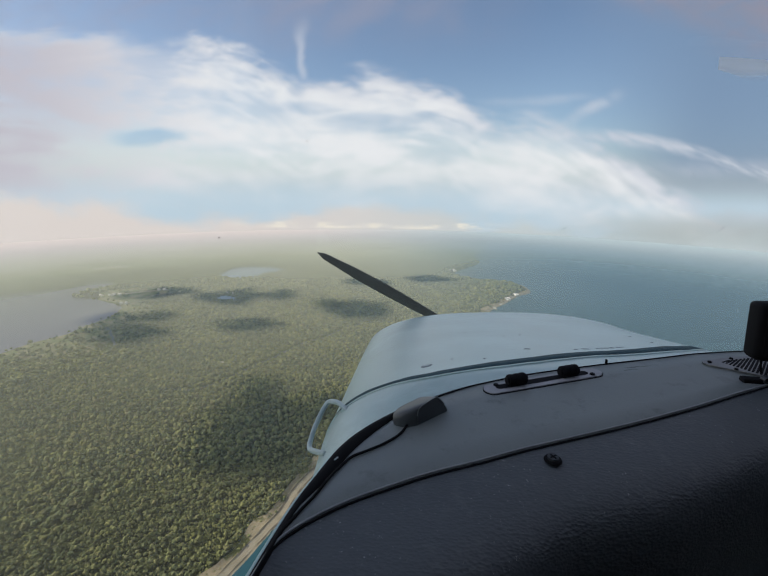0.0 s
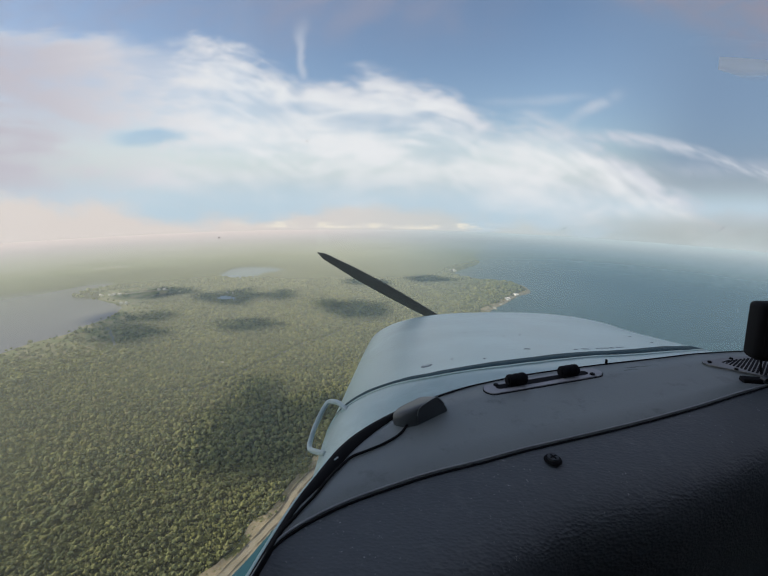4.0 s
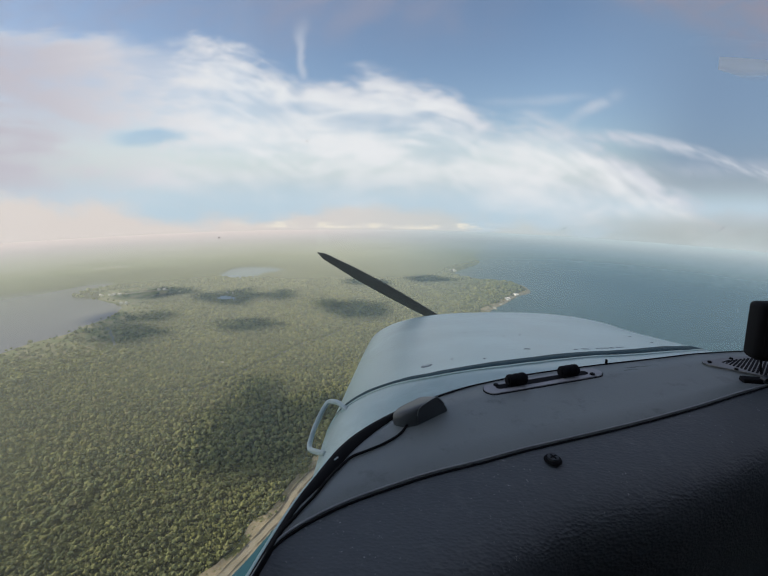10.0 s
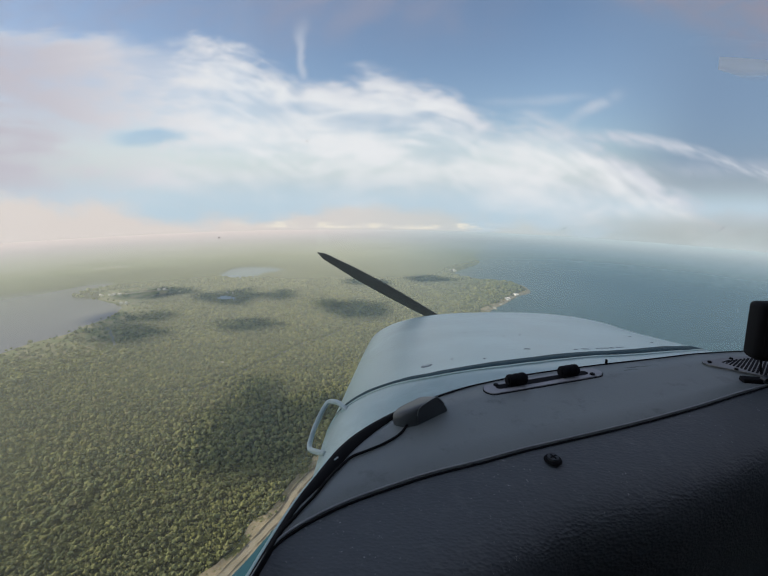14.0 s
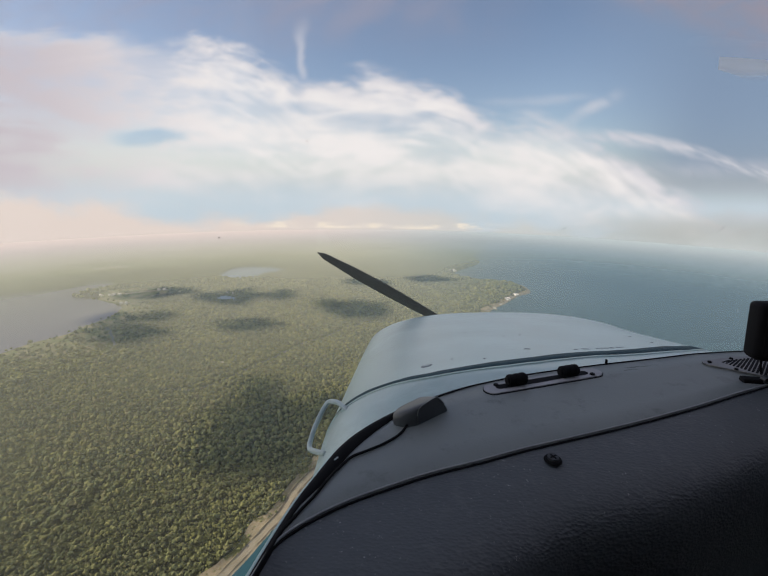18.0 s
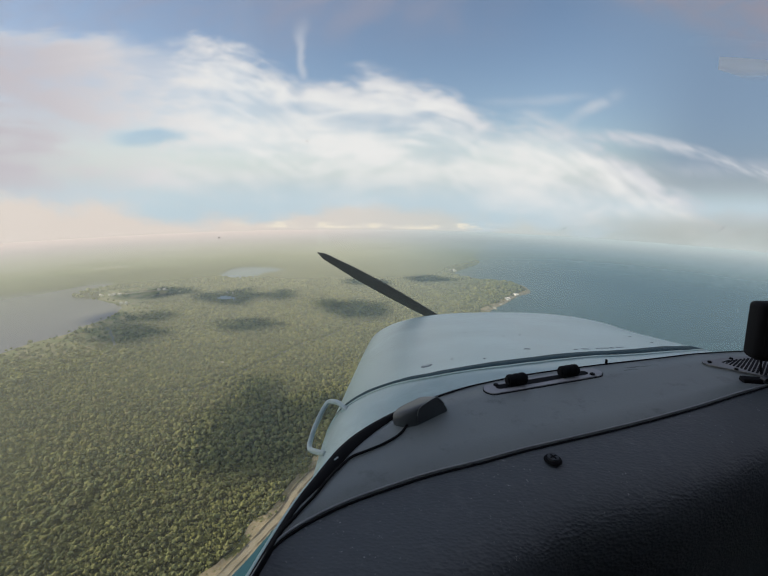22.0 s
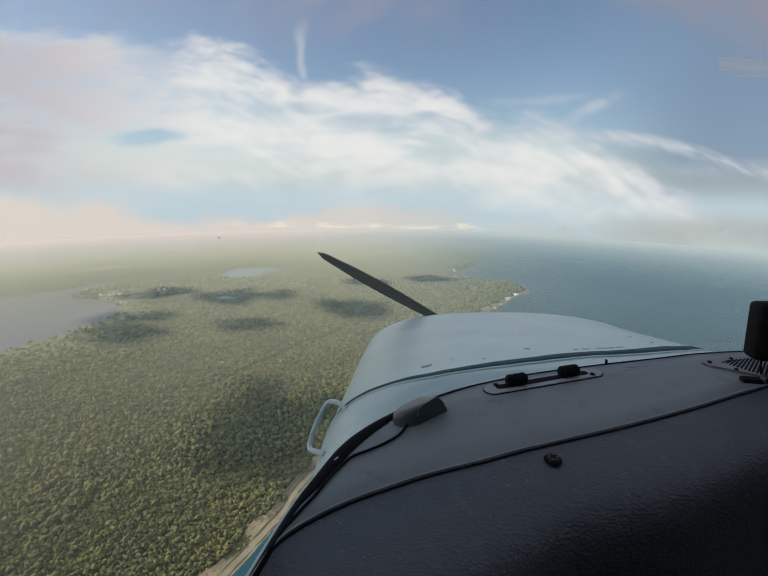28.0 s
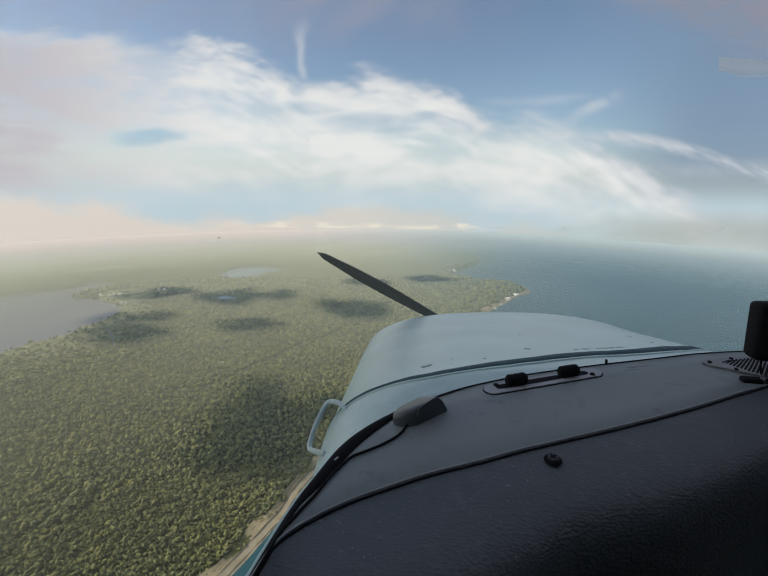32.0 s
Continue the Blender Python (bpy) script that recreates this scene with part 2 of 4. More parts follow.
def plain_fn(color, rough=0.5, metal=0.0, spread=0.35, scale=60.0, spec=0.5):
    def fn(g):
        o = g.coord()
        n = g.noise(o, scale, 5, 0.6)
        dark = tuple(v * (1 - spread) for v in color)
        lite = tuple(min(1.0, v * (1 + spread)) for v in color)
        return g.bsdf(g.mix(n, dark, lite), g.add(rough - 0.06, g.mul(n, 0.12)), metal, spec, g.bump(n, 0.08, 0.001))
    return fn


def glass_fn(g):
    clear = g.node("ShaderNodeBsdfTransparent", (0.97, 0.98, 0.98))
    gloss = g.node("ShaderNodeBsdfGlossy", (1, 1, 1), Roughness=0.02)
    film = g.node("ShaderNodeBsdfTranslucent", (0.9, 0.9, 0.9))
    smear = g.step(g.noise(g.coord(), 6.0, 5, 0.6), 0.25, 0.8)
    return g.mixsh(0.025, g.mixsh(g.add(0.008, g.mul(smear, 0.022)), clear, film), gloss)


def reflection_fn(g):
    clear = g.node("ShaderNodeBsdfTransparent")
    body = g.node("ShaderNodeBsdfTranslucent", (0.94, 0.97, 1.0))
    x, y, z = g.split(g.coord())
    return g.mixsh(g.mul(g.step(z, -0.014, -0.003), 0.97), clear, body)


def land_fn(g):
    o = g.coord()
    a = g.noise(o, 0.004, 6, 0.6)
    b = g.noise(o, 0.05, 5, 0.65)
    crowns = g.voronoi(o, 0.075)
    c = g.mix(g.step(b, 0.35, 0.65), (0.075, 0.095, 0.022), (0.185, 0.205, 0.044))
    c = g.mix(g.mul(g.step(a, 0.45, 0.68), 0.7), c, (0.20, 0.20, 0.040))
    x, y, z = g.split(o)
    # shade under and between the trees painted dark into the ground
    wood_shade = g.step(g.m("SQRT", g.add(g.mul(x, x), g.mul(y, y))), 3000.0, 2300.0)
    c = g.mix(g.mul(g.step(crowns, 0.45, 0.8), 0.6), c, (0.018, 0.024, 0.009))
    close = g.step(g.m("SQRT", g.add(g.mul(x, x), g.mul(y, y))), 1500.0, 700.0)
    c = g.mix(g.mul(wood_shade, g.add(0.45, g.mul(close, 0.4))), c, (0.020, 0.024, 0.011))
    return g.bsdf(c, 0.9, 0.0, 0.1, g.bump(g.add(g.mul(crowns, -1.0), b), 0.9, 6.0))


def meadow_fn(g):
    o = g.coord()
    a = g.noise(o, 0.02, 5, 0.6)
    b = g.noise(o, 0.12, 4, 0.65)
    c = g.mix(g.step(a, 0.38, 0.62), (0.095, 0.115, 0.045), (0.215, 0.195, 0.120))
    c = g.mix(g.mul(g.step(b, 0.52, 0.68), 0.7), c, (0.045, 0.058, 0.028))
    return g.bsdf(c, 0.9, 0.0, 0.1, g.bump(b, 0.5, 1.5))


def canopy_fn(g, tone=1.0):
    geo = g.t.nodes.new("ShaderNodeNewGeometry")
    r = geo.outputs["Random Per Island"]
    o = g.coord()
    region = g.noise(o, 0.006, 4, 0.6)
    leaf = g.noise(o, 0.55, 4, 0.7)
    c = g.mix(r, (0.052 * tone, 0.065 * tone, 0.026), (0.252 * tone, 0.258 * tone, 0.098))
    c = g.mix(g.mul(g.step(r, 0.88, 0.96), 0.5), c, (0.210, 0.185, 0.075))
    c = g.mix(g.mul(g.step(region, 0.40, 0.60), 0.5), c, (0.240, 0.235, 0.070))
    other = g.m("FRACT", g.mul(r, 17.3))
    c = g.mix(g.mul(g.step(other, 0.62, 0.72), 0.40), c, (0.055, 0.088, 0.056))
    c = g.mix(g.mul(g.step(other, 0.24, 0.14), 0.40), c, (0.135, 0.108, 0.062))
    c = g.mix(g.mul(leaf, 0.25), c, (0.030, 0.038, 0.018))
    return g.bsdf(c, 0.85, 0.0, 0.15, g.bump(leaf, 1.0, 2.0))


def sand_fn(g):
    o = g.coord()
    n = g.noise(o, 0.25, 6, 0.65)
    big = g.noise(o, 0.03, 3, 0.5)
    c = g.mix(n, (0.17, 0.15, 0.105), (0.33, 0.29, 0.21))
    c = g.mix(g.mul(g.step(big, 0.5, 0.65), 0.5), c, (0.16, 0.14, 0.09))
    return g.bsdf(c, 0.9, 0.0, 0.1, g.bump(n, 0.5, 0.5))


def bluff_fn(g):
    o = g.coord()
    n = g.noise(o, 0.12, 5, 0.6)
    big = g.noise(o, 0.028, 4, 0.6)
    c = g.mix(n, (0.19, 0.155, 0.095), (0.36, 0.30, 0.19))
    c = g.mix(g.step(big, 0.50, 0.58), c, (0.075, 0.080, 0.025))
    return g.bsdf(c, 0.9, 0.0, 0.1, g.bump(n, 0.7, 1.5))


def sea_fn(g):
    o = g.coord()
    big = g.noise(o, 0.0016, 5, 0.6)
    wave = g.noise(o, 0.010, 4, 0.5)
    c = g.mix(big, (0.007, 0.044, 0.058), (0.013, 0.061, 0.078))
    return g.bsdf(c, 0.20, 0.0, 0.5, g.bump(wave, 0.02, 1.0))


def lagoon_fn(g, deep=(0.082, 0.082, 0.122), shallow=(0.105, 0.106, 0.150)):
    o = g.coord()
    wave = g.noise(o, 0.1, 4, 0.6)
    big = g.noise(o, 0.003, 4, 0.6)
    return g.bsdf(g.mix(big, deep, shallow), 0.34, 0.0, 0.28, g.bump(wave, 0.10, 0.5))


# default clear colour puts the blue of shaded ground into the cast shadows
def cloud_fn(g, dense=0.06, clear=(0.58, 0.65, 0.74)):
    white = g.bsdf((0.85, 0.85, 0.86), 1.0, 0.0, 0.0)
    return g.mixsh(dense, g.node("ShaderNodeBsdfTransparent", clear), white)


def haze_fn(g):
    o = g.coord()
    x, y, z = g.split(o)
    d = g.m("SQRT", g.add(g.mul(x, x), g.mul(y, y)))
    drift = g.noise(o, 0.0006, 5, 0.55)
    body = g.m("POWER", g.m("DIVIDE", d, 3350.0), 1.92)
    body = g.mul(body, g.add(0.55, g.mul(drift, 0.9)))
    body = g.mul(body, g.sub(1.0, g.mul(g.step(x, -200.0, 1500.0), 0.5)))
    # extra haze painted in to lighten the middle woods
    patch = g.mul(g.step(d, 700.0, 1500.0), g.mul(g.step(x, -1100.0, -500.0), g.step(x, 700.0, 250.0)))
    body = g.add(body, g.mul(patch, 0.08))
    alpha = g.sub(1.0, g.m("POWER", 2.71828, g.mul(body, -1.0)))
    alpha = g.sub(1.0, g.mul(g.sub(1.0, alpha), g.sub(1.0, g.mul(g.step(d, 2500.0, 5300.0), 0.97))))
    clear = g.node("ShaderNodeBsdfTransparent")
    white = g.t.nodes.new("ShaderNodeBsdfDiffuse")
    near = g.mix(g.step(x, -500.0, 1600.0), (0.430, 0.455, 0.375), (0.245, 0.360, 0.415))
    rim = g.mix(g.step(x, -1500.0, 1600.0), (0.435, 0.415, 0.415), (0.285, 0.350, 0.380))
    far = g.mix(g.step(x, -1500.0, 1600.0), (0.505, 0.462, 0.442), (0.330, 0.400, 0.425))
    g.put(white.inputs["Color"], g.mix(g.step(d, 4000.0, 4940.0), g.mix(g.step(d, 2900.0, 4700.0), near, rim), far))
    white = white.outputs[0]
    return g.mixsh(alpha, clear, white)


M_PAINT = make("grey_blue_paint", paint_fn)
# cowling paint darkened for the scuttle's weaker reflection, with worn patches
M_SCUTTLE = make("dimmed_worn_grey_blue_paint", lambda g: paint_fn(g, 0.84))
M_SEAM = make("panel_gap", plain_fn((0.036, 0.080, 0.092), 0.8, spec=0.1))
M_CHIP = make("bare_chipped_paint", plain_fn((0.14, 0.19, 0.20), 0.6))
M_VINYL = make("black_vinyl", vinyl_fn)
M_LEATHER = make("grained_leather", leather_fn)
M_PIPING = make("grey_vinyl_piping", plain_fn((0.26, 0.275, 0.275), 0.5))
M_BLACK = make("black_rubber", plain_fn((0.008, 0.008, 0.009), 0.75, spec=0.12))
M_PLASTIC = make("dark_plastic", plain_fn((0.030, 0.033, 0.035), 0.45))
M_EDGE_LIGHT = make("edge_light_grey", plain_fn((0.20, 0.22, 0.225), 0.45, spread=0.15))
M_SIDE = make("charcoal_plastic", plain_fn((0.062, 0.072, 0.076), 0.45, spread=0.25))
M_SHELL = make("grey_plastic", plain_fn((0.088, 0.096, 0.098), 0.40, spread=0.15))
M_PLATE = make("worn_grey_plate", plain_fn((0.36, 0.36, 0.365), 0.45))
M_GRILLE = make("grey_grille_paint", plain_fn((0.24, 0.245, 0.245), 0.5))
M_HANDLE = make("painted_tube", plain_fn((0.40, 0.50, 0.50), 0.4))
M_PROP = make("matt_black_blade", plain_fn((0.095, 0.098, 0.095), 0.55, spec=0.4))
M_GLASS = make("windscreen_glass", glass_fn)
M_REFLECTION = make("milky_reflection", reflection_fn)
M_SMEAR = make("thin_smear", lambda g: g.mixsh(0.12, g.node("ShaderNodeBsdfTransparent"), g.bsdf((0.10, 0.09, 0.08), 0.9)))
M_SCUFF = make("scuffed_vinyl", lambda g: g.mixsh(0.12, g.node("ShaderNodeBsdfTransparent"), g.bsdf((0.10, 0.09, 0.08), 0.7)))
M_DIRT = make("dried_insect_dirt", lambda g: g.mixsh(0.55, g.node("ShaderNodeBsdfTransparent"), g.bsdf((0.05, 0.045, 0.04), 0.9)))
M_LINING = make("cabin_lining", plain_fn((0.05, 0.05, 0.055), 0.8))
M_LAND = make("shaded_forest_floor", land_fn)
M_CANOPY = make("tree_crowns", canopy_fn)
M_SCRUB = make("scrub_leaves", lambda g: canopy_fn(g, 1.25))
M_SAND = make("beach_sand", sand_fn)
M_CREEK = make("shaded_creek_water", lambda g: lagoon_fn(g, (0.012, 0.018, 0.015), (0.020, 0.026, 0.020)))
M_BARE = make("bleached_sand", plain_fn((0.36, 0.33, 0.26), 0.9, scale=0.08, spread=0.3))
M_SHORE_LINE = make("weed_and_dark_line", plain_fn((0.075, 0.062, 0.045), 0.9, scale=0.3, spread=0.4))
M_MEADOW = make("rough_pasture", meadow_fn)
M_BLUFF = make("sandy_bluff", bluff_fn)
M_SEA = make("sea_water", sea_fn)
M_LAGOON = make("lagoon_water", lagoon_fn)
M_POND = make("shallow_water", lambda g: lagoon_fn(g, (0.12, 0.19, 0.29), (0.17, 0.24, 0.34)))
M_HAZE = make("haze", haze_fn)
M_WALL = make("white_render", plain_fn((0.75, 0.73, 0.68), 0.8, scale=0.5, spread=0.1))
M_ROOF = make("pale_sheet_roof", plain_fn((0.62, 0.58, 0.54), 0.6, scale=0.3, spread=0.2))
M_CLOUD = make("thin_cloud", cloud_fn)
M_SUN_BLOCK = make("sun_block_cloud", lambda g: cloud_fn(g, 0.15, (1.0, 1.0, 1.0)))


# ---------------------------------------------------------------- mesh helpers
def mesh_of(name, verts, faces, mat, smooth=True):
    me = bpy.data.meshes.new(name)
    me.from_pydata(verts, [], faces)
    me.materials.append(mat)
    if smooth:
        me.shade_smooth()
    return me


def solid(name, verts, faces, mat, parent=None, label="", smooth=True):
    ob = new(name, mesh_of(name, verts, faces, mat, smooth))
    if parent:
        ob.parent = parent
    if label:
        tagged(ob, label)
    return ob


def part(name, bm, mat, parent=None, label="", smooth=True):
    me = bpy.data.meshes.new(name)
    bmesh.ops.recalc_face_normals(bm, faces=bm.faces)
    bm.to_mesh(me)
    bm.free()
    me.materials.append(mat)
    if smooth:
        me.shade_smooth()
        me.set_sharp_from_angle(angle=radians(40))
    ob = new(name, me)
    if parent:
        ob.parent = parent
    if label:
        tagged(ob, label)
    return ob


def grid_faces(rows, cols, closed=False):
    out = []
    for i in range(rows - 1):
        for j in range(cols if closed else cols - 1):
            k = (j + 1) % cols
            out.append((i * cols + j, i * cols + k, (i + 1) * cols + k, (i + 1) * cols + j))
    return out


def spline(pts, n):
    """n points along a Catmull-Rom curve through pts."""
    pts = [Vector(p) for p in pts]
    ext = [2 * pts[0] - pts[1], *pts, 2 * pts[-1] - pts[-2]]
    out = []
    for k in range(n):
        s = k / (n - 1) * (len(pts) - 1)
        i = min(int(s), len(pts) - 2)
        f = s - i
        a, b, c, d = ext[i:i + 4]
        out.append(0.5 * (2 * b + (c - a) * f + (2 * a - 5 * b + 4 * c - d) * f * f + (3 * b - a - 3 * c + d) * f ** 3))
    return out


def tube(pts, radius, sides=10):
    """Vertices and faces of a closed-ended tube along pts."""
    pts = [Vector(p) for p in pts]
    verts, up = [], Vector((0.13, 0.21, 1)).normalized()
    for i, p in enumerate(pts):
        d = (pts[min(i + 1, len(pts) - 1)] - pts[max(i - 1, 0)]).normalized()
        a = d.cross(up).normalized()
        b = a.cross(d)
        r = radius(i / (len(pts) - 1)) if callable(radius) else radius
        verts += [p + (a * math.cos(q) + b * math.sin(q)) * r for q in (2 * math.pi * k / sides for k in range(sides))]
    faces = grid_faces(len(pts), sides, True)
    faces += [tuple(range(sides))[::-1], tuple(range(len(verts) - sides, len(verts)))]
    return verts, faces


def box_bm(sx, sy, sz, bevel=0.0, seg=3):
    bm = bmesh.new()
    bmesh.ops.create_cube(bm, size=1.0, matrix=Matrix.Diagonal((sx, sy, sz, 1)))
    if bevel:
        bmesh.ops.bevel(bm, geom=bm.edges[:], offset=bevel, segments=seg, profile=0.5, affect="EDGES")
    return bm


def place(bm, m):
    bmesh.ops.transform(bm, matrix=m, verts=bm.verts)
    return bm


# ---------------------------------------------------------------- sea, land, lagoon
REACH = 4940.0


def disc(name, radius, z, mat, rings=24, seg=144):
    verts = [(0, 0, z)]
    for i in range(1, rings + 1):
        r = radius * (i / rings)
        verts += [(r * math.cos(2 * math.pi * k / seg), r * math.sin(2 * math.pi * k / seg), z) for k in range(seg)]
    faces = [(0, 1 + k, 1 + (k + 1) % seg) for k in range(seg)]
    for i in range(rings - 1):
        a, b = 1 + i * seg, 1 + (i + 1) * seg
        faces += [(a + k, b + k, b + (k + 1) % seg, a + (k + 1) % seg) for k in range(seg)]
    return solid(name, verts, faces, mat, smooth=False)


tagged(disc("water", REACH, 0.0, M_SEA), "calm teal green sea reaching the hazy horizon", "sea", kind="structure")

COAST = [(-560, -300), (-380, 80), (-296, 336), (-232, 470), (-180, 580), (-148, 668), (-60, 810), (60, 1010), (280, 1390), (521, 1790),
         (635, 1930), (743, 2062), (854, 2158), (849, 2338), (722, 2433), (547, 2520), (522, 2651), (656, 2841), (789, 3037), (827, 3370), (1047, 3793), (1240, 4700)]
shore = spline([(x, y, 0) for x, y in COAST], 900)
for k, p in enumerate(shore):
    j = noise.noise(Vector((p.x * 0.012, p.y * 0.012, 0.7))) * 4 + noise.noise(Vector((p.x * 0.03, p.y * 0.03, 3.1))) * 2
    shore[k] = p + Vector((j, -j * 0.5, 0))
shore_n = []
for k in range(len(shore)):
    d = (shore[min(k + 1, len(shore) - 1)] - shore[max(k - 1, 0)]).normalized()
    shore_n.append(Vector((-d.y, d.x, 0)))          # inland
inland = [p + n * 24 for p, n in zip(shore, shore_n)]
far_arc = [(REACH * math.cos(a), REACH * math.sin(a)) for a in np.linspace(radians(75.5), radians(228), 60)]
outline = [(p.x, p.y) for p in inland] + far_arc + [(-1000, -900)]
bm = bmesh.new()
vs = [bm.verts.new((x, y, 3.0)) for x, y in outline]
face = bm.faces.new(vs)
skirt = bmesh.ops.extrude_face_region(bm, geom=[face])
bmesh.ops.translate(bm, verts=[v for v in skirt["geom"] if isinstance(v, bmesh.types.BMVert)], vec=(0, 0, -4.5))
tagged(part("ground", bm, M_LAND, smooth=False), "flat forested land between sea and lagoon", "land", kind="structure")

# beach and bluff along the near coast
def ribbon(name, inner, outer, z_in, z_out, mat, label, category, count=640):
    verts, faces = [], []
    for k in range(count):
        p, n = shore[k], shore_n[k]
        a = p + n * outer(k)
        b = p + n * inner(k)
        for f in (0.0, 0.35, 0.7, 1.0):
            q = a.lerp(b, f)
            verts.append((q.x, q.y, z_out + (z_in - z_out) * f ** 1.4 + noise.noise(q * 0.2) * 0.5 * f * (1 - f) * 4))
    faces = grid_faces(count, 4)
    return tagged(solid(name, verts, faces, mat), label, category, kind="structure")


def wobble(k, s, seed):
    p = shore[k]
    return noise.noise(Vector((p.x * s, p.y * s, seed)))


ribbon("beach", lambda k: 19 + 2 * wobble(k, 0.015, 5), lambda k: -4 + 3 * wobble(k, 0.012, 9), 3.4, -0.3, M_SAND,
       "narrow grey-tan sand beach below the bluffs", "beach")


def flat_line(name, off, half, up, mat, label, category, count=640):
    """A narrow band lying on the beach, off metres in from the water."""
    verts = []
    for k in range(count):
        p, n = shore[k], shore_n[k]
        w_ = half * max(0.15, 1 + 1.6 * wobble(k, 0.08, off))
        for e in (-w_, w_):
            q = p + n * (off + 1.2 * wobble(k, 0.03, off + 3) + e)
            verts.append((q.x, q.y, up))
    return tagged(solid(name, verts, grid_faces(count, 2), mat), label, category, kind="structure")


flat_line("beach_wrack", 3.5, 0.9, 1.15, M_SHORE_LINE, "dark line of stranded weed along the water's edge", "seaweed")
# dark band along the bluff foot, in the weed's colour
flat_line("beach_foot", 16.5, 0.8, 3.55, M_SHORE_LINE, "dark line along the foot of the bluff", "seaweed")


def bare(k):
    """How far the bare face of the bluff reaches inland: wide scars with scrub between."""
    return 27 + 34 * max(0.0, wobble(k, 0.013, 2)) ** 0.8 + 5 * wobble(k, 0.05, 6)


ribbon("bluff", bare, lambda k: 17.5 + 2 * wobble(k, 0.015, 5), 9.0, 3.4, M_BLUFF,
       "crumbling sandy bluff with patches of scrub", "bluff")


def sheet(name, outline_pts, z, mat, label, category, n=160, rough=10.0):
    pts = spline([(x, y, 0) for x, y in outline_pts + outline_pts[:1]], n)[:-1]
    bm = bmesh.new()
    vs = []
    for p in pts:
        j = noise.noise(Vector((p.x * 0.01, p.y * 0.01, z))) * rough * 2 + noise.noise(Vector((p.x * 0.05, p.y * 0.05, z))) * rough
        vs.append(bm.verts.new((p.x + j, p.y + j * 0.6, z)))
    f = bm.faces.new(vs)
    bmesh.ops.triangulate(bm, faces=[f])
    ob = tagged(part(name, bm, mat, smooth=False), label, category, kind="structure")
    return ob, [(v.x, v.y) for v in pts]


LAGOON = [(-1360, 1250), (-1330, 1333), (-1281, 1432), (-1255, 1586), (-1240, 1693), (-1280, 1779), (-1380, 1855), (-1495, 1902), (-1647, 1949), (-1665, 2024),
          (-1618, 2108), (-1603, 2197), (-1669, 2276), (-1756, 2260), (-1790, 2132), (-1910, 2043), (-2055, 1968), (-2331, 1867), (-3400, 1800), (-3500, 700), (-1900, 620), (-1450, 950)]
_, lagoon_line = sheet("water_lagoon", LAGOON, 3.4, M_LAGOON, "still grey lilac lagoon behind the forest", "lagoon")
near_shore = lagoon_line[:len(lagoon_line) * 6 // len(LAGOON)]
verts = []
for k, (x, y) in enumerate(near_shore):
    ex, ey = near_shore[min(k + 1, len(near_shore) - 1)], near_shore[max(k - 1, 0)]
    d = Vector((ex[0] - ey[0], ex[1] - ey[1], 0)).normalized()
    reach = 270 + 190 * noise.noise(Vector((x * 0.006, y * 0.006, 1.5)))
    verts += [(x - d.y * -1 * f * reach + 3, y - d.x * f * reach, 3.34) for f in (-0.08, 1.0)]
tagged(solid("meadow", verts, grid_faces(len(near_shore), 2), M_MEADOW), "patchy green and tan pasture along the lagoon shore", "meadow", kind="structure")
SPIT = [(-1668, 1976), (-1588, 2047), (-1496, 2114), (-1344, 2142), (-1182, 2026), (-1250, 1895), (-1254, 1765), (-1351, 1857), (-1489, 1911)]
_, spit_line = sheet("meadow_spit", SPIT, 3.36, M_MEADOW, "pale tan and green open ground beside the lagoon", "meadow", 90, 8.0)
LAKE = [(-1104, 2505), (-1092, 2659), (-1019, 2746), (-878, 2755), (-677, 2666), (-685, 2587), (-783, 2552), (-825, 2422), (-950, 2376), (-1043, 2411)]
_, lake_line = sheet("water_lake", LAKE, 3.4, M_POND, "small pale blue lake among the trees", "lake")
POND = [(-895, 1954), (-875, 2001), (-816, 1985), (-778, 1941), (-814, 1913), (-868, 1919)]
_, pond_line = sheet("water_pond", POND, 3.4, M_POND, "tiny bright pond in the forest", "pond", 60, 3.0)

ROAD = [(-1450, 2000), (-1340, 2060), (-1266, 2103), (-1219, 2095), (-1136, 2068), (-1070, 2102), (-970, 2065), (-851, 2041), (-798, 2043)]
road_v = []
for k, p in enumerate(spline([(x, y, 0) for x, y in ROAD], 60)):
    s = 5 + 3 * noise.noise(Vector((p.x * 0.02, p.y * 0.02, 1)))
    road_v += [(p.x, p.y - s, 3.5), (p.x, p.y + s, 3.5)]
tagged(solid("road", road_v, grid_faces(60, 2), M_BARE), "pale sandy track through the forest", "track", kind="structure")

# bare patches beside the water and the settlements
CLEARINGS = [(-1495, 1974, 55, 20), (-1449, 1995, 40, 16), (-1311, 1842, 34, 18), (-1266, 2103, 40, 16), (-1070, 2102, 34, 14), (-851, 2041, 46, 14), (-1914, 2694, 80, 34),
             (-1987, 2624, 60, 26), (-2080, 2344, 70, 24), (-1828, 3104, 100, 46), (-1596, 3165, 90, 30), (495, 2700, 30, 40), (449, 2868, 50, 40), (559, 1844, 8, 26), (611, 1920, 9, 22),
             (675, 2002, 16, 26), (744, 2091, 16, 24), (800, 2135, 10, 18), (-256, 1465, 9, 7), (-690, 2480, 20, 60), (-560, 1205, 14, 8)]
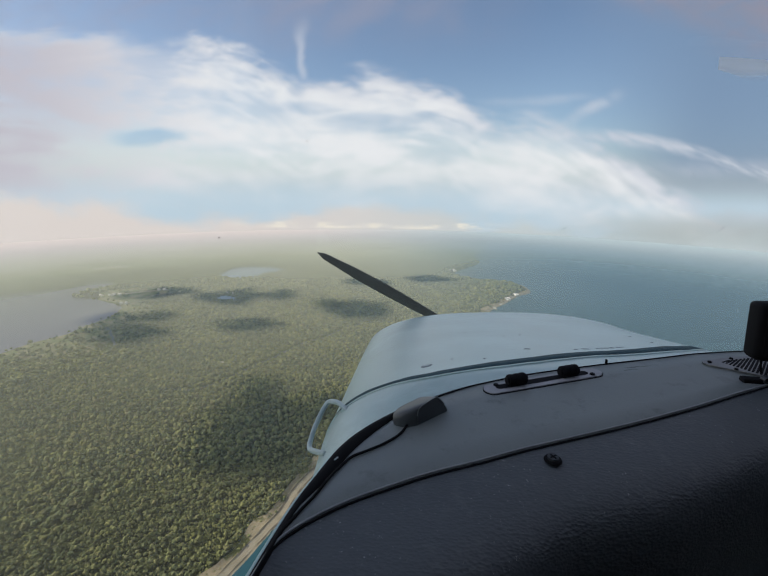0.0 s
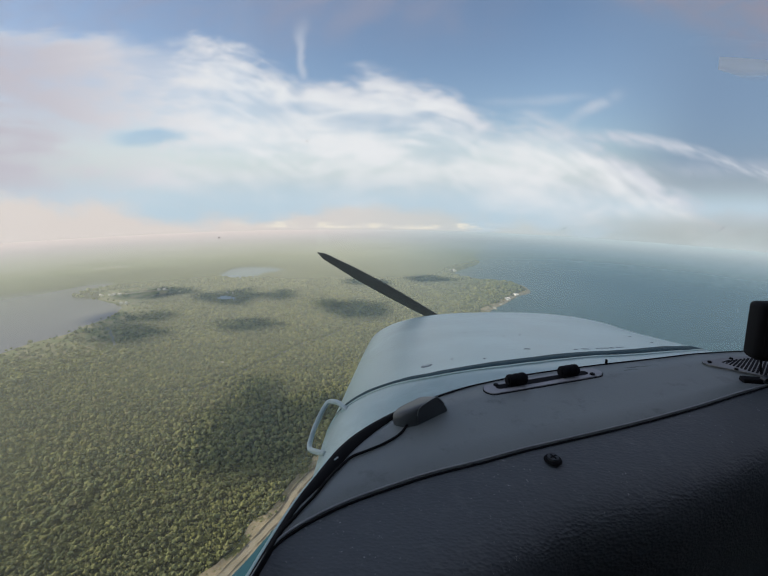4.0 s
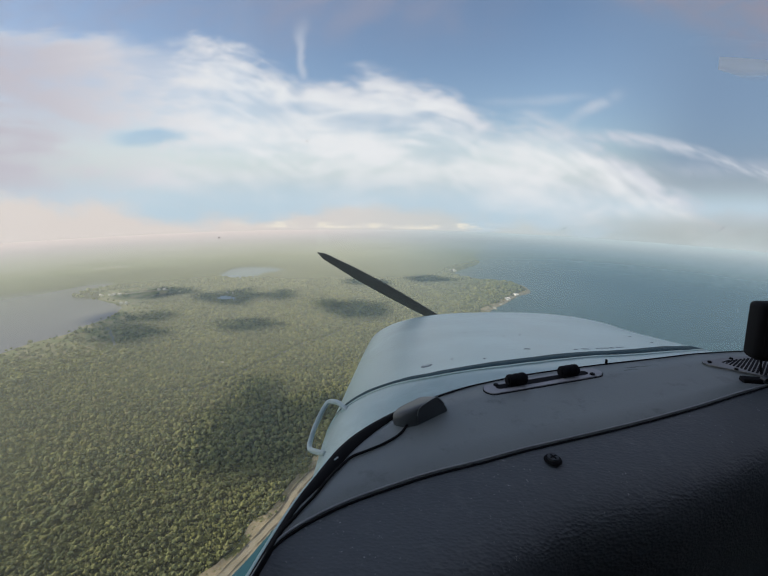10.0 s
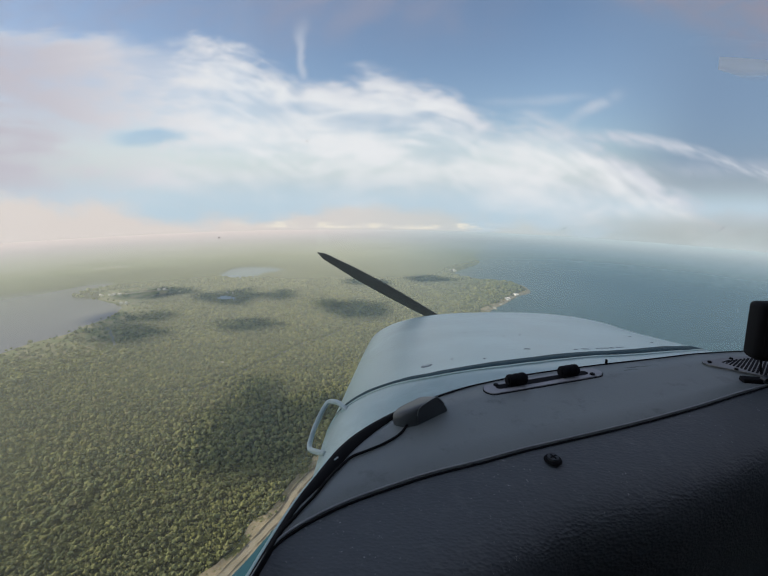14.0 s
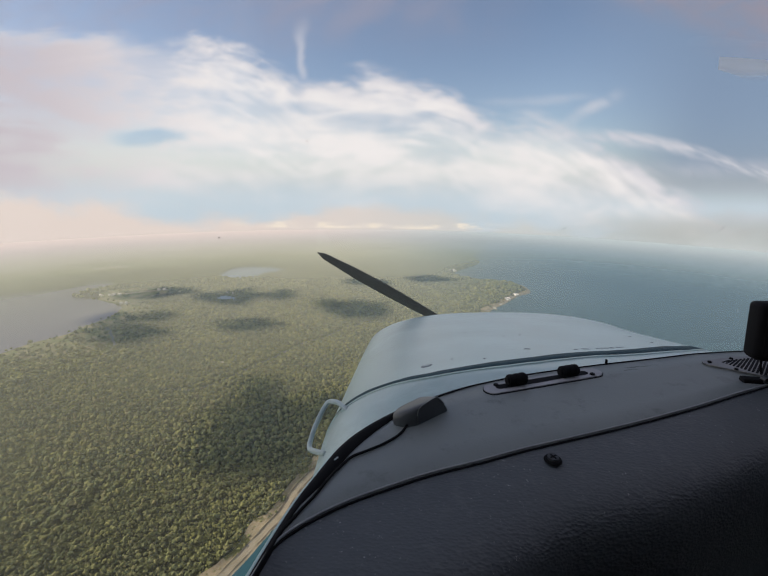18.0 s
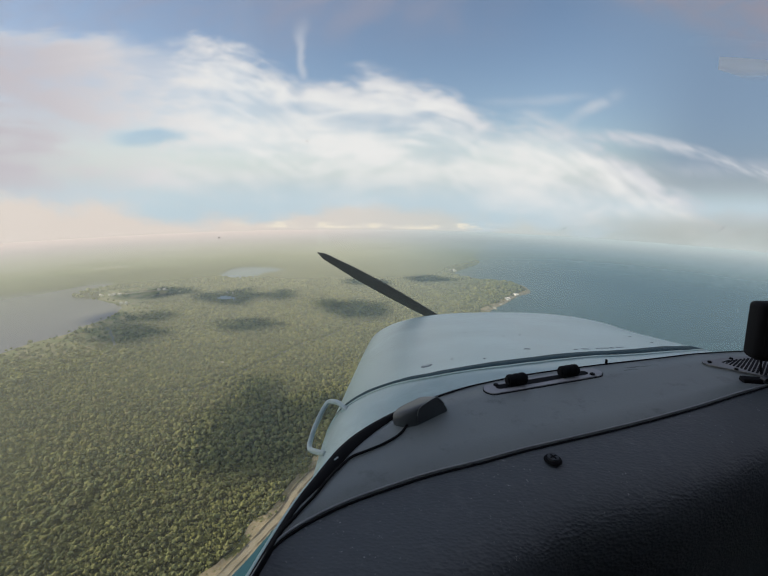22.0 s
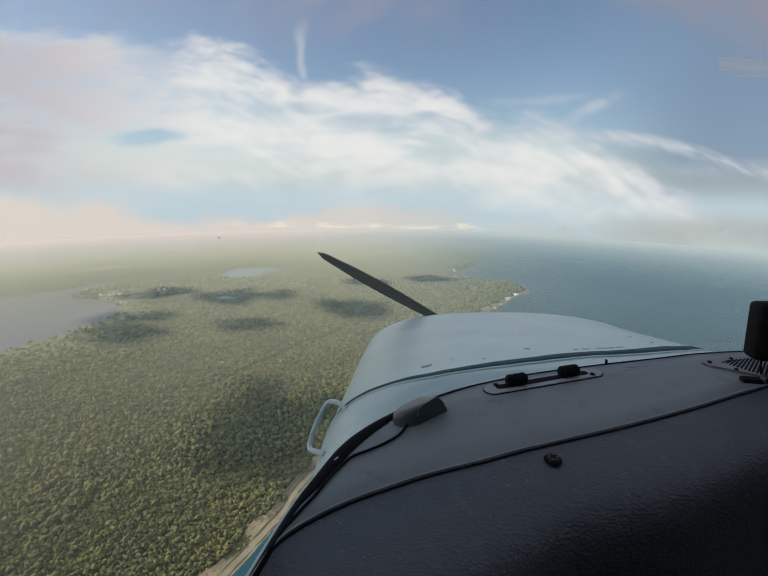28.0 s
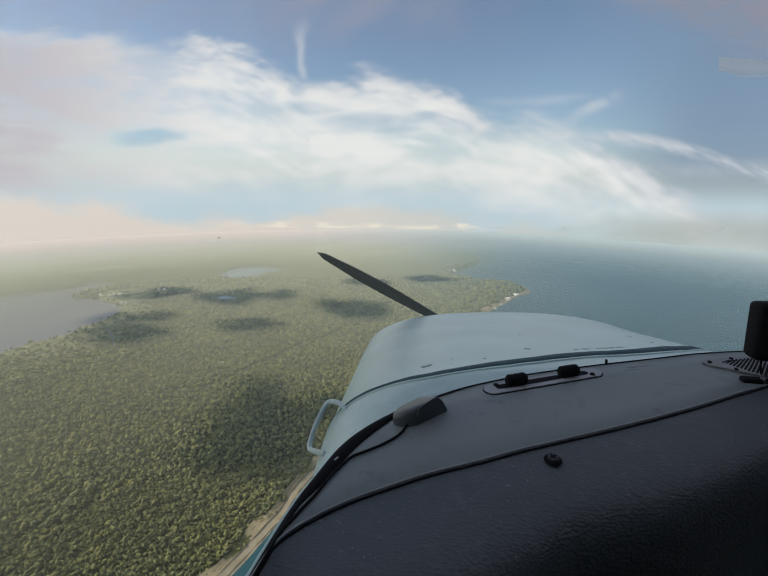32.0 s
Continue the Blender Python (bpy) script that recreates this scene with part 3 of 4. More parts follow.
for cx, cy, rx, ry in CLEARINGS:
    ring = [(cx + rx * math.cos(a), cy + ry * math.sin(a)) for a in np.linspace(0, 2 * math.pi, 9)[:-1]]
    sheet("clearing", ring, 3.3 + 0.01 * (cx % 7), M_BARE, "bare sandy clearing in the forest", "clearing", 40, min(rx, ry) * 0.35)

# ---------------------------------------------------------------- forest
rng = np.random.default_rng(5)


def inside(poly, x, y):
    poly = np.asarray(poly)
    hit = np.zeros(len(x), bool)
    x1, y1 = poly[-1]
    for x2, y2 in poly:
        cross = ((y1 > y) != (y2 > y))
        if abs(y2 - y1) > 1e-9:
            hit ^= cross & (x < (x2 - x1) * (y - y1) / (y2 - y1) + x1)
        x1, y1 = x2, y2
    return hit


TRACK = [(-640, 1010), (-534, 1038), (-486, 1103), (-410, 1214), (-335, 1331), (-296, 1393), (-240, 1429), (-173, 1528), (-60, 1620)]

CREEK = [(-1262, 1560), (-1150, 1500), (-1080, 1420), (-1010, 1330), (-990, 1240), (-1060, 1180)]


def stream(points, wide, seed):
    """A narrow creek on the forest floor, coloured dark for the trees' shade."""
    vs = []
    line = spline([(x, y, 0) for x, y in points], 160)
    for k, p in enumerate(line):
        d = (line[min(k + 1, 159)] - line[max(k - 1, 0)]).normalized()
        n = Vector((-d.y, d.x, 0))
        p = p + n * 9 * noise.noise(Vector((k * 0.11, seed, 0)))
        half = wide * (1 + 0.6 * noise.noise(Vector((k * 0.2, seed, 4))))
        vs += [(q.x, q.y, 3.42) for q in (p - n * half, p + n * half)]
    tagged(solid("water_creek", vs, grid_faces(160, 2), M_CREEK), "narrow creek winding through the forest, painted dark for tree shade", "creek", kind="structure")


stream(TRACK, 5.0, 1.0)
stream(CREEK, 4.0, 2.0)


def free_ground(x, y, margin):
    edge = [(p.x, p.y) for p in (shore[k] + shore_n[k] * (bare(k) + margin) for k in range(len(shore)))] + far_arc + [(-1000, -900)]
    ok = inside(edge, x, y)
    for line in (lagoon_line, lake_line, pond_line):
        ok &= ~inside(line, x, y)
    for cx, cy, rx, ry in CLEARINGS:
        ok &= ((x - cx) / rx) ** 2 + ((y - cy) / ry) ** 2 > 1.0
    for (ax, ay), (bx, by) in [*zip(TRACK, TRACK[1:]), *zip(ROAD, ROAD[1:]), *zip(CREEK, CREEK[1:])]:
        t = np.clip(((x - ax) * (bx - ax) + (y - ay) * (by - ay)) / ((bx - ax) ** 2 + (by - ay) ** 2), 0, 1)
        ok &= (x - ax - t * (bx - ax)) ** 2 + (y - ay - t * (by - ay)) ** 2 > (12.0 if ay > 1900 else 10.0) ** 2
    return ok


def crown_shapes(count, detail, lobes):
    """Ragged crowns: one broad lump with smaller limbs of foliage round it."""
    out = []
    for k in range(count):
        b = bmesh.new()
        bmesh.ops.create_icosphere(b, subdivisions=detail, radius=1.0, matrix=Matrix.Diagonal((0.85, 0.85, 0.85, 1)))
        for j in range(lobes):
            a = 2 * math.pi * (j + 0.6 * rng.random()) / max(lobes, 1)
            far, r = rng.uniform(0.5, 0.85), rng.uniform(0.38, 0.62)
            bmesh.ops.create_icosphere(b, subdivisions=1 if detail < 3 else 2, radius=r, matrix=Matrix.Translation((far * math.cos(a), far * math.sin(a), rng.uniform(-0.25, 0.45))))
        for v in b.verts:
            off = Vector((k * 5.1, k * 3.3, 0))
            f = 1 + 0.45 * noise.noise(v.co * 1.6 + off) + 0.55 * noise.noise(v.co * 3.9 - off)
            v.co = v.co * f
        b.verts.ensure_lookup_table()
        out.append((np.array([v.co[:] for v in b.verts]), np.array([[v.index for v in f.verts] for f in b.faces])))
        b.free()
    return out


def forest(name, near, far, step, detail, lobes, size, low, high, label, margin=8.0, mat=None, band=0.0):
    """Tree crowns between two distances from the flight line's nearest point, as one object."""
    gx, gy = np.meshgrid(np.arange(-far, far * 0.75, step), np.arange(60, far, step))
    x, y = gx.ravel(), gy.ravel()
    x = x + rng.uniform(-0.48, 0.48, len(x)) * step
    y = y + rng.uniform(-0.48, 0.48, len(y)) * step
    d = np.hypot(x, y)
    keep = (d >= near) & (d < far) & (np.arctan2(x, y) > radians(-60)) & (np.arctan2(x, y) < radians(40))
    x, y = x[keep], y[keep]
    ok = free_ground(x, y, margin)
    if band:
        ok &= np.min([np.hypot(x - p.x, y - p.y) for p in shore[:420:2]], axis=0) < band
    gap = np.min([np.hypot(x - a, y - b) for a, b in near_shore[::3]], axis=0)
    ok &= (gap > 330) | (rng.random(len(x)) < 0.16 + 0.6 * np.clip((gap - 60) / 270, 0, 1))
    ok &= ~inside(spit_line, x, y) | (rng.random(len(x)) < 0.15)
    thin = np.array([noise.noise(Vector((a * 0.011, b * 0.011, 4.0))) + 0.6 * noise.noise(Vector((a * 0.035, b * 0.035, 8.0))) for a, b in zip(x, y)])
    roll = np.array([noise.noise(Vector((a * 0.06, b * 0.06, 2.0))) for a, b in zip(x, y)])
    ok &= rng.random(len(x)) > 0.15 + 0.5 * np.clip(-roll - 0.15, 0, 1)
    ok &= rng.random(len(x)) > 0.06 + 0.45 * np.clip(thin - 0.10, 0, 1)
    x, y, rise = x[ok], y[ok], 3.0 * roll[ok]
    shapes = crown_shapes(10, detail, lobes)
    vs, fs, base = [], [], 0
    pick = rng.integers(0, 10, len(x))
    for k, (sv, sf) in enumerate(shapes):
        sel = pick == k
        m = int(sel.sum())
        r = size * np.clip(rng.lognormal(0, 0.46, m), 0.4, 2.0)
        tall = r * rng.uniform(0.8, 1.25, m)
        a = rng.uniform(0, 2 * np.pi, m)
        lift = 3.0 + rng.uniform(low, high, m) * np.clip(0.75 + 0.5 * rise[sel], 0.3, 1.3) + tall * 0.2
        ca, sa = np.cos(a)[:, None], np.sin(a)[:, None]
        px_ = (sv[None, :, 0] * ca - sv[None, :, 1] * sa) * r[:, None] + x[sel][:, None]
        py_ = (sv[None, :, 0] * sa + sv[None, :, 1] * ca) * r[:, None] + y[sel][:, None]
        pz_ = sv[None, :, 2] * tall[:, None] + lift[:, None]
        vs.append(np.stack([px_, py_, pz_], -1).reshape(-1, 3))
        fs.append((sf[None] + (np.arange(m) * len(sv))[:, None, None]).reshape(-1, 3) + base)
        base += m * len(sv)
    ob = solid(name, np.concatenate(vs), np.concatenate(fs), mat or M_CANOPY, smooth=False)
    return tagged(ob, label, name, kind="stuff")


forest("forest", 330, 800, 4.9, 2, 3, 2.15, 1.5, 8.5, "dense olive green tree crowns close below")
forest("forest", 800, 1500, 6.0, 2, 0, 3.0, 4.0, 8.5, "dense olive green tree crowns further off")
forest("forest", 1500, 2200, 8.0, 1, 0, 5.0, 6.0, 8.5, "olive green tree crowns beyond the near woods")
forest("forest", 2200, 3100, 11.5, 1, 0, 7.8, 6.5, 8.0, "hazy distant tree crowns")

forest("scrub", 200, 1400, 4.6, 1, 0, 1.5, 1.0, 3.0, "low yellow-green scrub along the bluff", -9.0, M_SCRUB, 62.0)

# sheet over land and sea with distance haze painted into opacity and colour
tagged(disc("haze_layer", 4945.0, 36.0, M_HAZE, 40, 144), "thin sheet with pale haze painted in, thicker towards the horizon", "haze", kind="structure")

# ---------------------------------------------------------------- fair-weather clouds and their shadows
CLOUD_BASE = 2000.0
SHADED = [(-1190, 1910, 120, 95), (-1085, 1965, 130, 80), (-735, 1900, 165, 130), (-499, 1932, 62, 100), (-1117, 1542, 85, 80), (-955, 1572, 75, 70), (-975, 1385, 165, 90),
          (-530, 1490, 130, 70), (-56, 2225, 130, 90), (324, 2327, 150, 80), (-90, 1710, 150, 130), (-225, 1793, 75, 60), (-280, 795, 122, 150), (-330, 990, 60, 70), (-130, 900, 75, 80)]
for cx, cy, rx, ry in SHADED:
    c = Vector((cx, cy, 0)) + SUN * (CLOUD_BASE / SUN.z)
    bm = bmesh.new()
    bmesh.ops.create_icosphere(bm, subdivisions=4, radius=1.0)
    for v in bm.verts:
        d = Vector((v.co.x, v.co.y, 0))
        ruffle = 1 + 0.50 * noise.noise(d * 1.6 + c * 0.01) + 0.30 * noise.noise(d * 3.7 + c * 0.013) + 0.15 * noise.noise(v.co * 8.0)
        v.co = c + Vector((v.co.x * rx * ruffle, v.co.y * ry * ruffle, v.co.z * (34 if v.co.z > 0 else 9) * ruffle))
    tagged(part("cloud", bm, M_CLOUD), "small white fair-weather cloud casting a shadow on the forest", "cloud", kind="structure")

# unseen cloud added between sun and aircraft to keep the cockpit in shade
bm = bmesh.new()
for k in range(14):
    a, s = k * 2.4, 70 * math.sqrt(k / 14)
    c = EYE + SUN * 1500 + Vector((0.3 * s * math.sin(a), s * math.cos(a), s * math.sin(a)))
    bmesh.ops.create_icosphere(bm, subdivisions=3, radius=1.0, matrix=Matrix.Translation(c) @ Matrix.Diagonal((60, 60, 45, 1)))
for v in bm.verts:
    v.co += Vector((noise.noise(v.co * 0.03), noise.noise(v.co * 0.03 + Vector((9, 0, 0))), noise.noise(v.co * 0.03 + Vector((0, 5, 0))))) * 18
tagged(part("cloud", bm, M_SUN_BLOCK), "large unseen cloud added to keep the sun off the aircraft", "cloud", kind="structure")

# ---------------------------------------------------------------- aircraft: shared shapes
HEAD = radians(7.887)                    # the nose points a little to starboard of the view
AX, RT = Vector((math.sin(HEAD), math.cos(HEAD), 0)), Vector((math.cos(HEAD), -math.sin(HEAD), 0))
MID = 0.285                              # fuselage centre line to starboard of the eye
BANK = math.sin(radians(3.014))
UP = Vector((0, 0, 1))


def at(u, v, z):
    """u ahead, v to starboard of the centre line, z above the eye."""
    return EYE + AX * u + RT * (MID + v) + UP * z


def deck(u, v, up=0.0):
    """On the glareshield's upper face."""
    return at(u, v, -0.2298 + BANK * v + up)


def cowl(u, th, out=0.0):
    """On the engine cowling; th from 0 (starboard) to pi (port)."""
    L, H, rn = 1.49, 0.2107 + out, 0.03
    n = 2.55 + (-0.42 if th < math.pi / 2 else 0.22) * min(max((u - 0.72) / 0.5, 0.0), 1.0)   # rounder shoulder to starboard
    t = min(max(u / L, 0), 1)
    e = min(max((u - (L - rn)) / rn, 0), 1)
    rd = math.sqrt(max(0.0, 1 - e * e))
    zt = -0.1017 + (-0.4782 + 0.1017) * t - 0.0086 * 4 * t * (1 - t) + out
    zt = min(zt, -0.243 + 0.5 * min(0.0, u - 0.34))
    W = (0.3822 + 0.1771 * t ** 0.7216) * (0.75 + 0.25 * rd) + out
    c, s = math.cos(th), math.sin(th)
    v = W * math.copysign(abs(c) ** (2 / n), c)
    z = zt - H + H * (0.6 + 0.4 * rd) * abs(s) ** (2 / n) + v * BANK
    return at(u, v, z)


aircraft = tagged(new("light_aircraft"), "small high-wing aircraft seen from its cockpit, grey-blue cowling ahead", "aircraft")
aircraft.location = (0, 0, 0)

# cowling: the nose panel ahead of the seam and the scuttle panel behind it
SEAM = [(0.90, 0.944), (1.09, 0.8395), (1.279, 0.7545), (1.469, 0.684), (1.563, 0.651), (1.658, 0.616), (1.753, 0.590), (1.848, 0.573), (1.943, 0.564), (2.037, 0.558),
        (2.132, 0.556), (2.227, 0.560), (2.322, 0.566), (2.417, 0.570), (2.606, 0.577), (2.80, 0.587), (3.08, 0.592)]


def seam_u(th):
    return float(np.interp(th, [a for a, b in SEAM], [b for a, b in SEAM]))


us = [(k / 60) ** 1.2 * 0.994 for k in range(61)] + [0.9985, 1.0]
ths = [math.pi * k / 144 for k in range(145)]
back_edge = [float(np.interp(th, (1.5, 1.75, 2.1, 2.5, 2.7), (0.49, 0.46, 0.40, 0.34, 0.315))) for th in ths]
seam_line = [max(seam_u(th), b + 0.02) for th, b in zip(ths, back_edge)]
verts = [cowl(b + (1.49 - b) * f, th) for f in us for th, b in zip(ths, seam_line)]
cowling = solid("cowling", verts, grid_faces(len(us), len(ths)), M_PAINT, aircraft, "worn grey-blue painted engine cowling")
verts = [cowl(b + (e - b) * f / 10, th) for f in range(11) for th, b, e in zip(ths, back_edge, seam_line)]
solid("scuttle_panel", verts, grid_faces(11, len(ths)), M_SCUTTLE, aircraft, "worn grey-blue scuttle panel ahead of the windscreen, darkened for its weaker sheen")


def belly(u, th):
    """The lower half of the cowling, below its widest line."""
    p, q = cowl(u, 0.0), cowl(u, math.pi)
    mid, half = (p + q) / 2, (p - q) / 2
    return mid + half * math.copysign(abs(math.cos(th)) ** 0.8, math.cos(th)) - UP * 0.30 * abs(math.sin(th)) ** 0.8


bus = [0.35 + 1.14 * k / 20 for k in range(21)]
bths = [math.pi * k / 36 for k in range(37)]
solid("lower_cowling", [belly(u, th) for u in bus for th in bths], grid_faces(21, 37), M_PAINT, aircraft, "grey-blue painted lower engine cowling")
ring = [cowl(1.49, th) for th in ths] + [belly(1.49, th) for th in bths[::-1][1:-1]]
solid("nose_plate", ring + [p + AX * 0.004 for p in ring], [tuple(range(len(ring))), tuple(range(2 * len(ring) - 1, len(ring) - 1, -1))], M_PAINT, aircraft, "grey-blue nose plate behind the propeller", smooth=False)


def strip(name, fn_u, th0, th1, width, lift, mat, label, n=70):
    vs = []
    for k in range(n):
        th = th0 + (th1 - th0) * k / (n - 1)
        u = fn_u(th)
        wide = width(th) if callable(width) else width
        for du, o in [(d * wide * (1 + 0.35 * noise.noise(Vector((th * 9, d * 7, wide * 90)))), o) for d, o in ((-0.5, 0.0), (-0.5, lift), (0.5, lift), (0.5, 0.0))]:
            vs.append(cowl(u + du, th, o))
    return solid(name, vs, grid_faces(n, 4), mat, cowling, label)


strip("panel_gap", seam_u, 0.9, 3.08, lambda th: float(np.interp(th, (1.5, 2.3), (0.044, 0.020))), 0.0012, M_SEAM, "dark panel gap across the cowling", 140)
strip("panel_lip", lambda th: seam_u(th) - float(np.interp(th, (1.5, 2.3), (0.026, 0.013))), 0.9, 3.08, 0.006, 0.0018, M_PAINT, "raised lip of the cowling panel", 140)


def frame_on(fn, u, th):
    p = fn(u, th)
    a = (fn(u + 0.01, th) - p).normalized()
    b = (fn(u, th + 0.01) - p).normalized()
    n = b.cross(a).normalized()
    if n.z < 0:
        n = -n
    b = n.cross(a)
    m = Matrix((a, b, n)).transposed().to_4x4()
    m.translation = p
    return m


def button(r, h, seg=20):
    bm = bmesh.new()
    bmesh.ops.create_cone(bm, cap_ends=True, segments=seg, radius1=r, radius2=r * 0.85, depth=h, matrix=Matrix.Translation((0, 0, h / 2)))
    return bm


for u, th in ((0.626, 2.14),):
    bm = place(button(0.0105, 0.0007), frame_on(cowl, u, th))
    part("fastener", bm, M_CHIP, cowling, "quarter-turn cowling fastener")
    bm = place(button(0.0065, 0.0014), frame_on(cowl, u, th))
    part("fastener", bm, M_HANDLE, cowling)
for u, th, wide, long in ((0.690, 1.724, 0.011, 0.0030), (0.858, 1.732, 0.005, 0.0030), (0.870, 1.668, 0.004, 0.0022), (0.912, 1.292, 0.005, 0.0025), (0.822, 1.300, 0.005, 0.0030), (0.684, 1.597, 0.006, 0.0020),
                          (0.690, 1.578, 0.013, 0.0026), (0.697, 1.560, 0.006, 0.0016), (0.703, 1.545, 0.016, 0.0022), (0.708, 1.527, 0.007, 0.0030), (0.718, 1.500, 0.018, 0.0014), (0.648, 2.02, 0.004, 0.002), (0.62, 1.90, 0.005, 0.002)):
    bm = place(box_bm(long * 2.2, wide, 0.0012, 0.0004, 1), frame_on(cowl, u, th) @ pose(0, 0, 0, 0, 0, 25 * math.sin(u * 90)))
    for v in bm.verts:
        v.co += 0.0016 * Vector((noise.noise(v.co * 160), noise.noise(v.co * 160 + Vector((4, 0, 0))), 0))
    part("paint_chip", bm, M_CHIP, cowling)

# handle loop on the port side of the cowling
hp = [cowl(0.548, 2.64, -0.004), cowl(0.575, 2.66, 0.014), cowl(0.598, 2.685, 0.029), cowl(0.602, 2.705, 0.034), cowl(0.595, 2.745, 0.034), cowl(0.570, 2.83, 0.032), cowl(0.548, 2.88, 0.030), cowl(0.530, 2.895, 0.027), cowl(0.512, 2.88, 0.020), cowl(0.485, 2.83, 0.008), cowl(0.462, 2.785, -0.004)]
hv, hf = tube(spline(hp, 60), 0.0043, 12)
solid("grab_handle", hv, hf, M_HANDLE, aircraft, "grey painted tubular grab handle")

# propeller, standing still
hub = at(1.60, 0.0, -0.70)
hub_m = Matrix.Translation(hub) @ Matrix((RT, AX, UP)).transposed().to_4x4()
bm = bmesh.new()
bmesh.ops.create_cone(bm, cap_ends=True, segments=32, radius1=0.15, radius2=0.02, depth=0.28, matrix=Matrix.Translation((0, 0.1, 0)) @ pose(0, 0, 0, -90))
propeller = part("propeller", bm, M_PAINT, aircraft, "two-blade propeller with a grey-blue spinner, at rest")
propeller.matrix_world = hub_m
BLADE_ANGLE = 153.0
for k in (0, 1):
    vs = []
    ns = 26
    for i in range(ns):
        f = i / (ns - 1)
        r = 0.10 + 0.80 * f
        chord = 0.045 + 0.040 * math.sin(math.pi * min(1, f * 1.15)) ** 0.8
        if f > 0.86:
            chord *= math.sqrt(max(0.004, 1 - ((f - 0.86) / 0.14) ** 2))
        tw = radians(62 - 42 * f)
        for j in range(12):
            q = 2 * math.pi * j / 12
            cx_, cy_ = chord / 2 * math.cos(q), chord * 0.07 * math.sin(q) * (1 + 0.4 * math.cos(q))
            vs.append(Vector((r, cx_ * math.sin(tw) + cy_ * math.cos(tw), cx_ * math.cos(tw) - cy_ * math.sin(tw))))
    blade = solid("blade", vs, grid_faces(ns, 12, True) + [tuple(range(12))[::-1], tuple(range((ns - 1) * 12, ns * 12))], M_PROP, propeller, "matt black propeller blade")
    blade.matrix_basis = pose(0, 0, 0, 0, -(BLADE_ANGLE + 180 * k), 0)

# ---------------------------------------------------------------- glareshield
RIM = [(0.0200, -0.4050), (0.1000, -0.4020), (0.1810, -0.3945), (0.2358, -0.3876), (0.2724, -0.3790), (0.3129, -0.3670), (0.3448, -0.3486), (0.3764, -0.3211), (0.3995, -0.2949), (0.4164, -0.2723), (0.4370, -0.2424), (0.4539, -0.2109),
       (0.4697, -0.1783), (0.4826, -0.1450), (0.4945, -0.1112), (0.5059, -0.0767), (0.5169, -0.0418), (0.5272, -0.0064), (0.5358, 0.0224), (0.5449, 0.0518), (0.5538, 0.0815), (0.5660, 0.1450), (0.5740, 0.2150), (0.5660, 0.3200), (0.5200, 0.4400), (0.4000, 0.5200)]
PIPE = [(0.0100, -0.4040), (0.0950, -0.4020), (0.1500, -0.3990), (0.1850, -0.3945), (0.2045, -0.3905), (0.2188, -0.3811), (0.2328, -0.3666), (0.2459, -0.3503), (0.2576, -0.3325), (0.2686, -0.3135), (0.2799, -0.2935), (0.2905, -0.2725),
        (0.3061, -0.2372), (0.3264, -0.1947), (0.3453, -0.1502), (0.3658, -0.1022), (0.3891, -0.0502), (0.4163, 0.0067), (0.4500, 0.0719), (0.4800, 0.1400), (0.4940, 0.2250), (0.4700, 0.3600), (0.3800, 0.5150)]
NS = 160
rim = spline([(u, v, 0) for u, v in RIM], NS)
pipe = spline([(u, v, 0) for u, v in PIPE], NS)
vs = []
for a, b in zip(rim, pipe):
    for f, dz in ((0.0, -0.012), (0.0, -0.002), (0.012, 0.0), (0.25, 0.0), (0.5, 0.0), (0.75, 0.0), (0.98, 0.0), (1.0, -0.002)):
        q = a.lerp(b, f)
        vs.append(deck(q.x, q.y, dz))
glareshield = solid("glareshield", vs, grid_faces(NS, 8), M_VINYL, aircraft, "smooth black vinyl glareshield over the instrument panel")
vs = []
LOW = [(-0.005, -0.0035), (0.0012, -0.0016), (0.01, -0.0022), (0.03, -0.0038), (0.05, -0.0060), (0.07, -0.0092), (0.086, -0.0132), (0.100, -0.0195), (0.111, -0.028), (0.119, -0.042), (0.1245, -0.06), (0.128, -0.09), (0.130, -0.15), (0.131, -0.3)]
for q in pipe:
    side = min(1.0, max(0.15, (q.y + 0.41) / 0.06)) * 0.95 * (1.0 - 0.30 * min(1.0, max(0.0, (q.y + 0.30) / 0.12)) - 0.18 * min(1.0, max(0.0, (q.y + 0.08) / 0.2)))
    for back, dz in LOW:
        vs.append(deck(q.x - back * side, q.y + back * 0.12, dz))
solid("front_roll", vs, grid_faces(NS, len(LOW)), M_LEATHER, glareshield, "grained black leather front roll")
pts = [deck(q.x, q.y, 0.0010) for q in pipe]
solid("piping", *tube(pts, 0.0010, 10), M_PIPING, glareshield, "raised black piping along the seam")
pts = [deck(q.x - 0.0022, q.y, -0.0010) for q in pipe]
solid("seam_shadow_gap", *tube(pts, 0.0009, 6), M_BLACK, glareshield, "narrow black seam below the piping")
# rubber channel between glareshield and windscreen, widened in black for a deep dark gap
vs = []
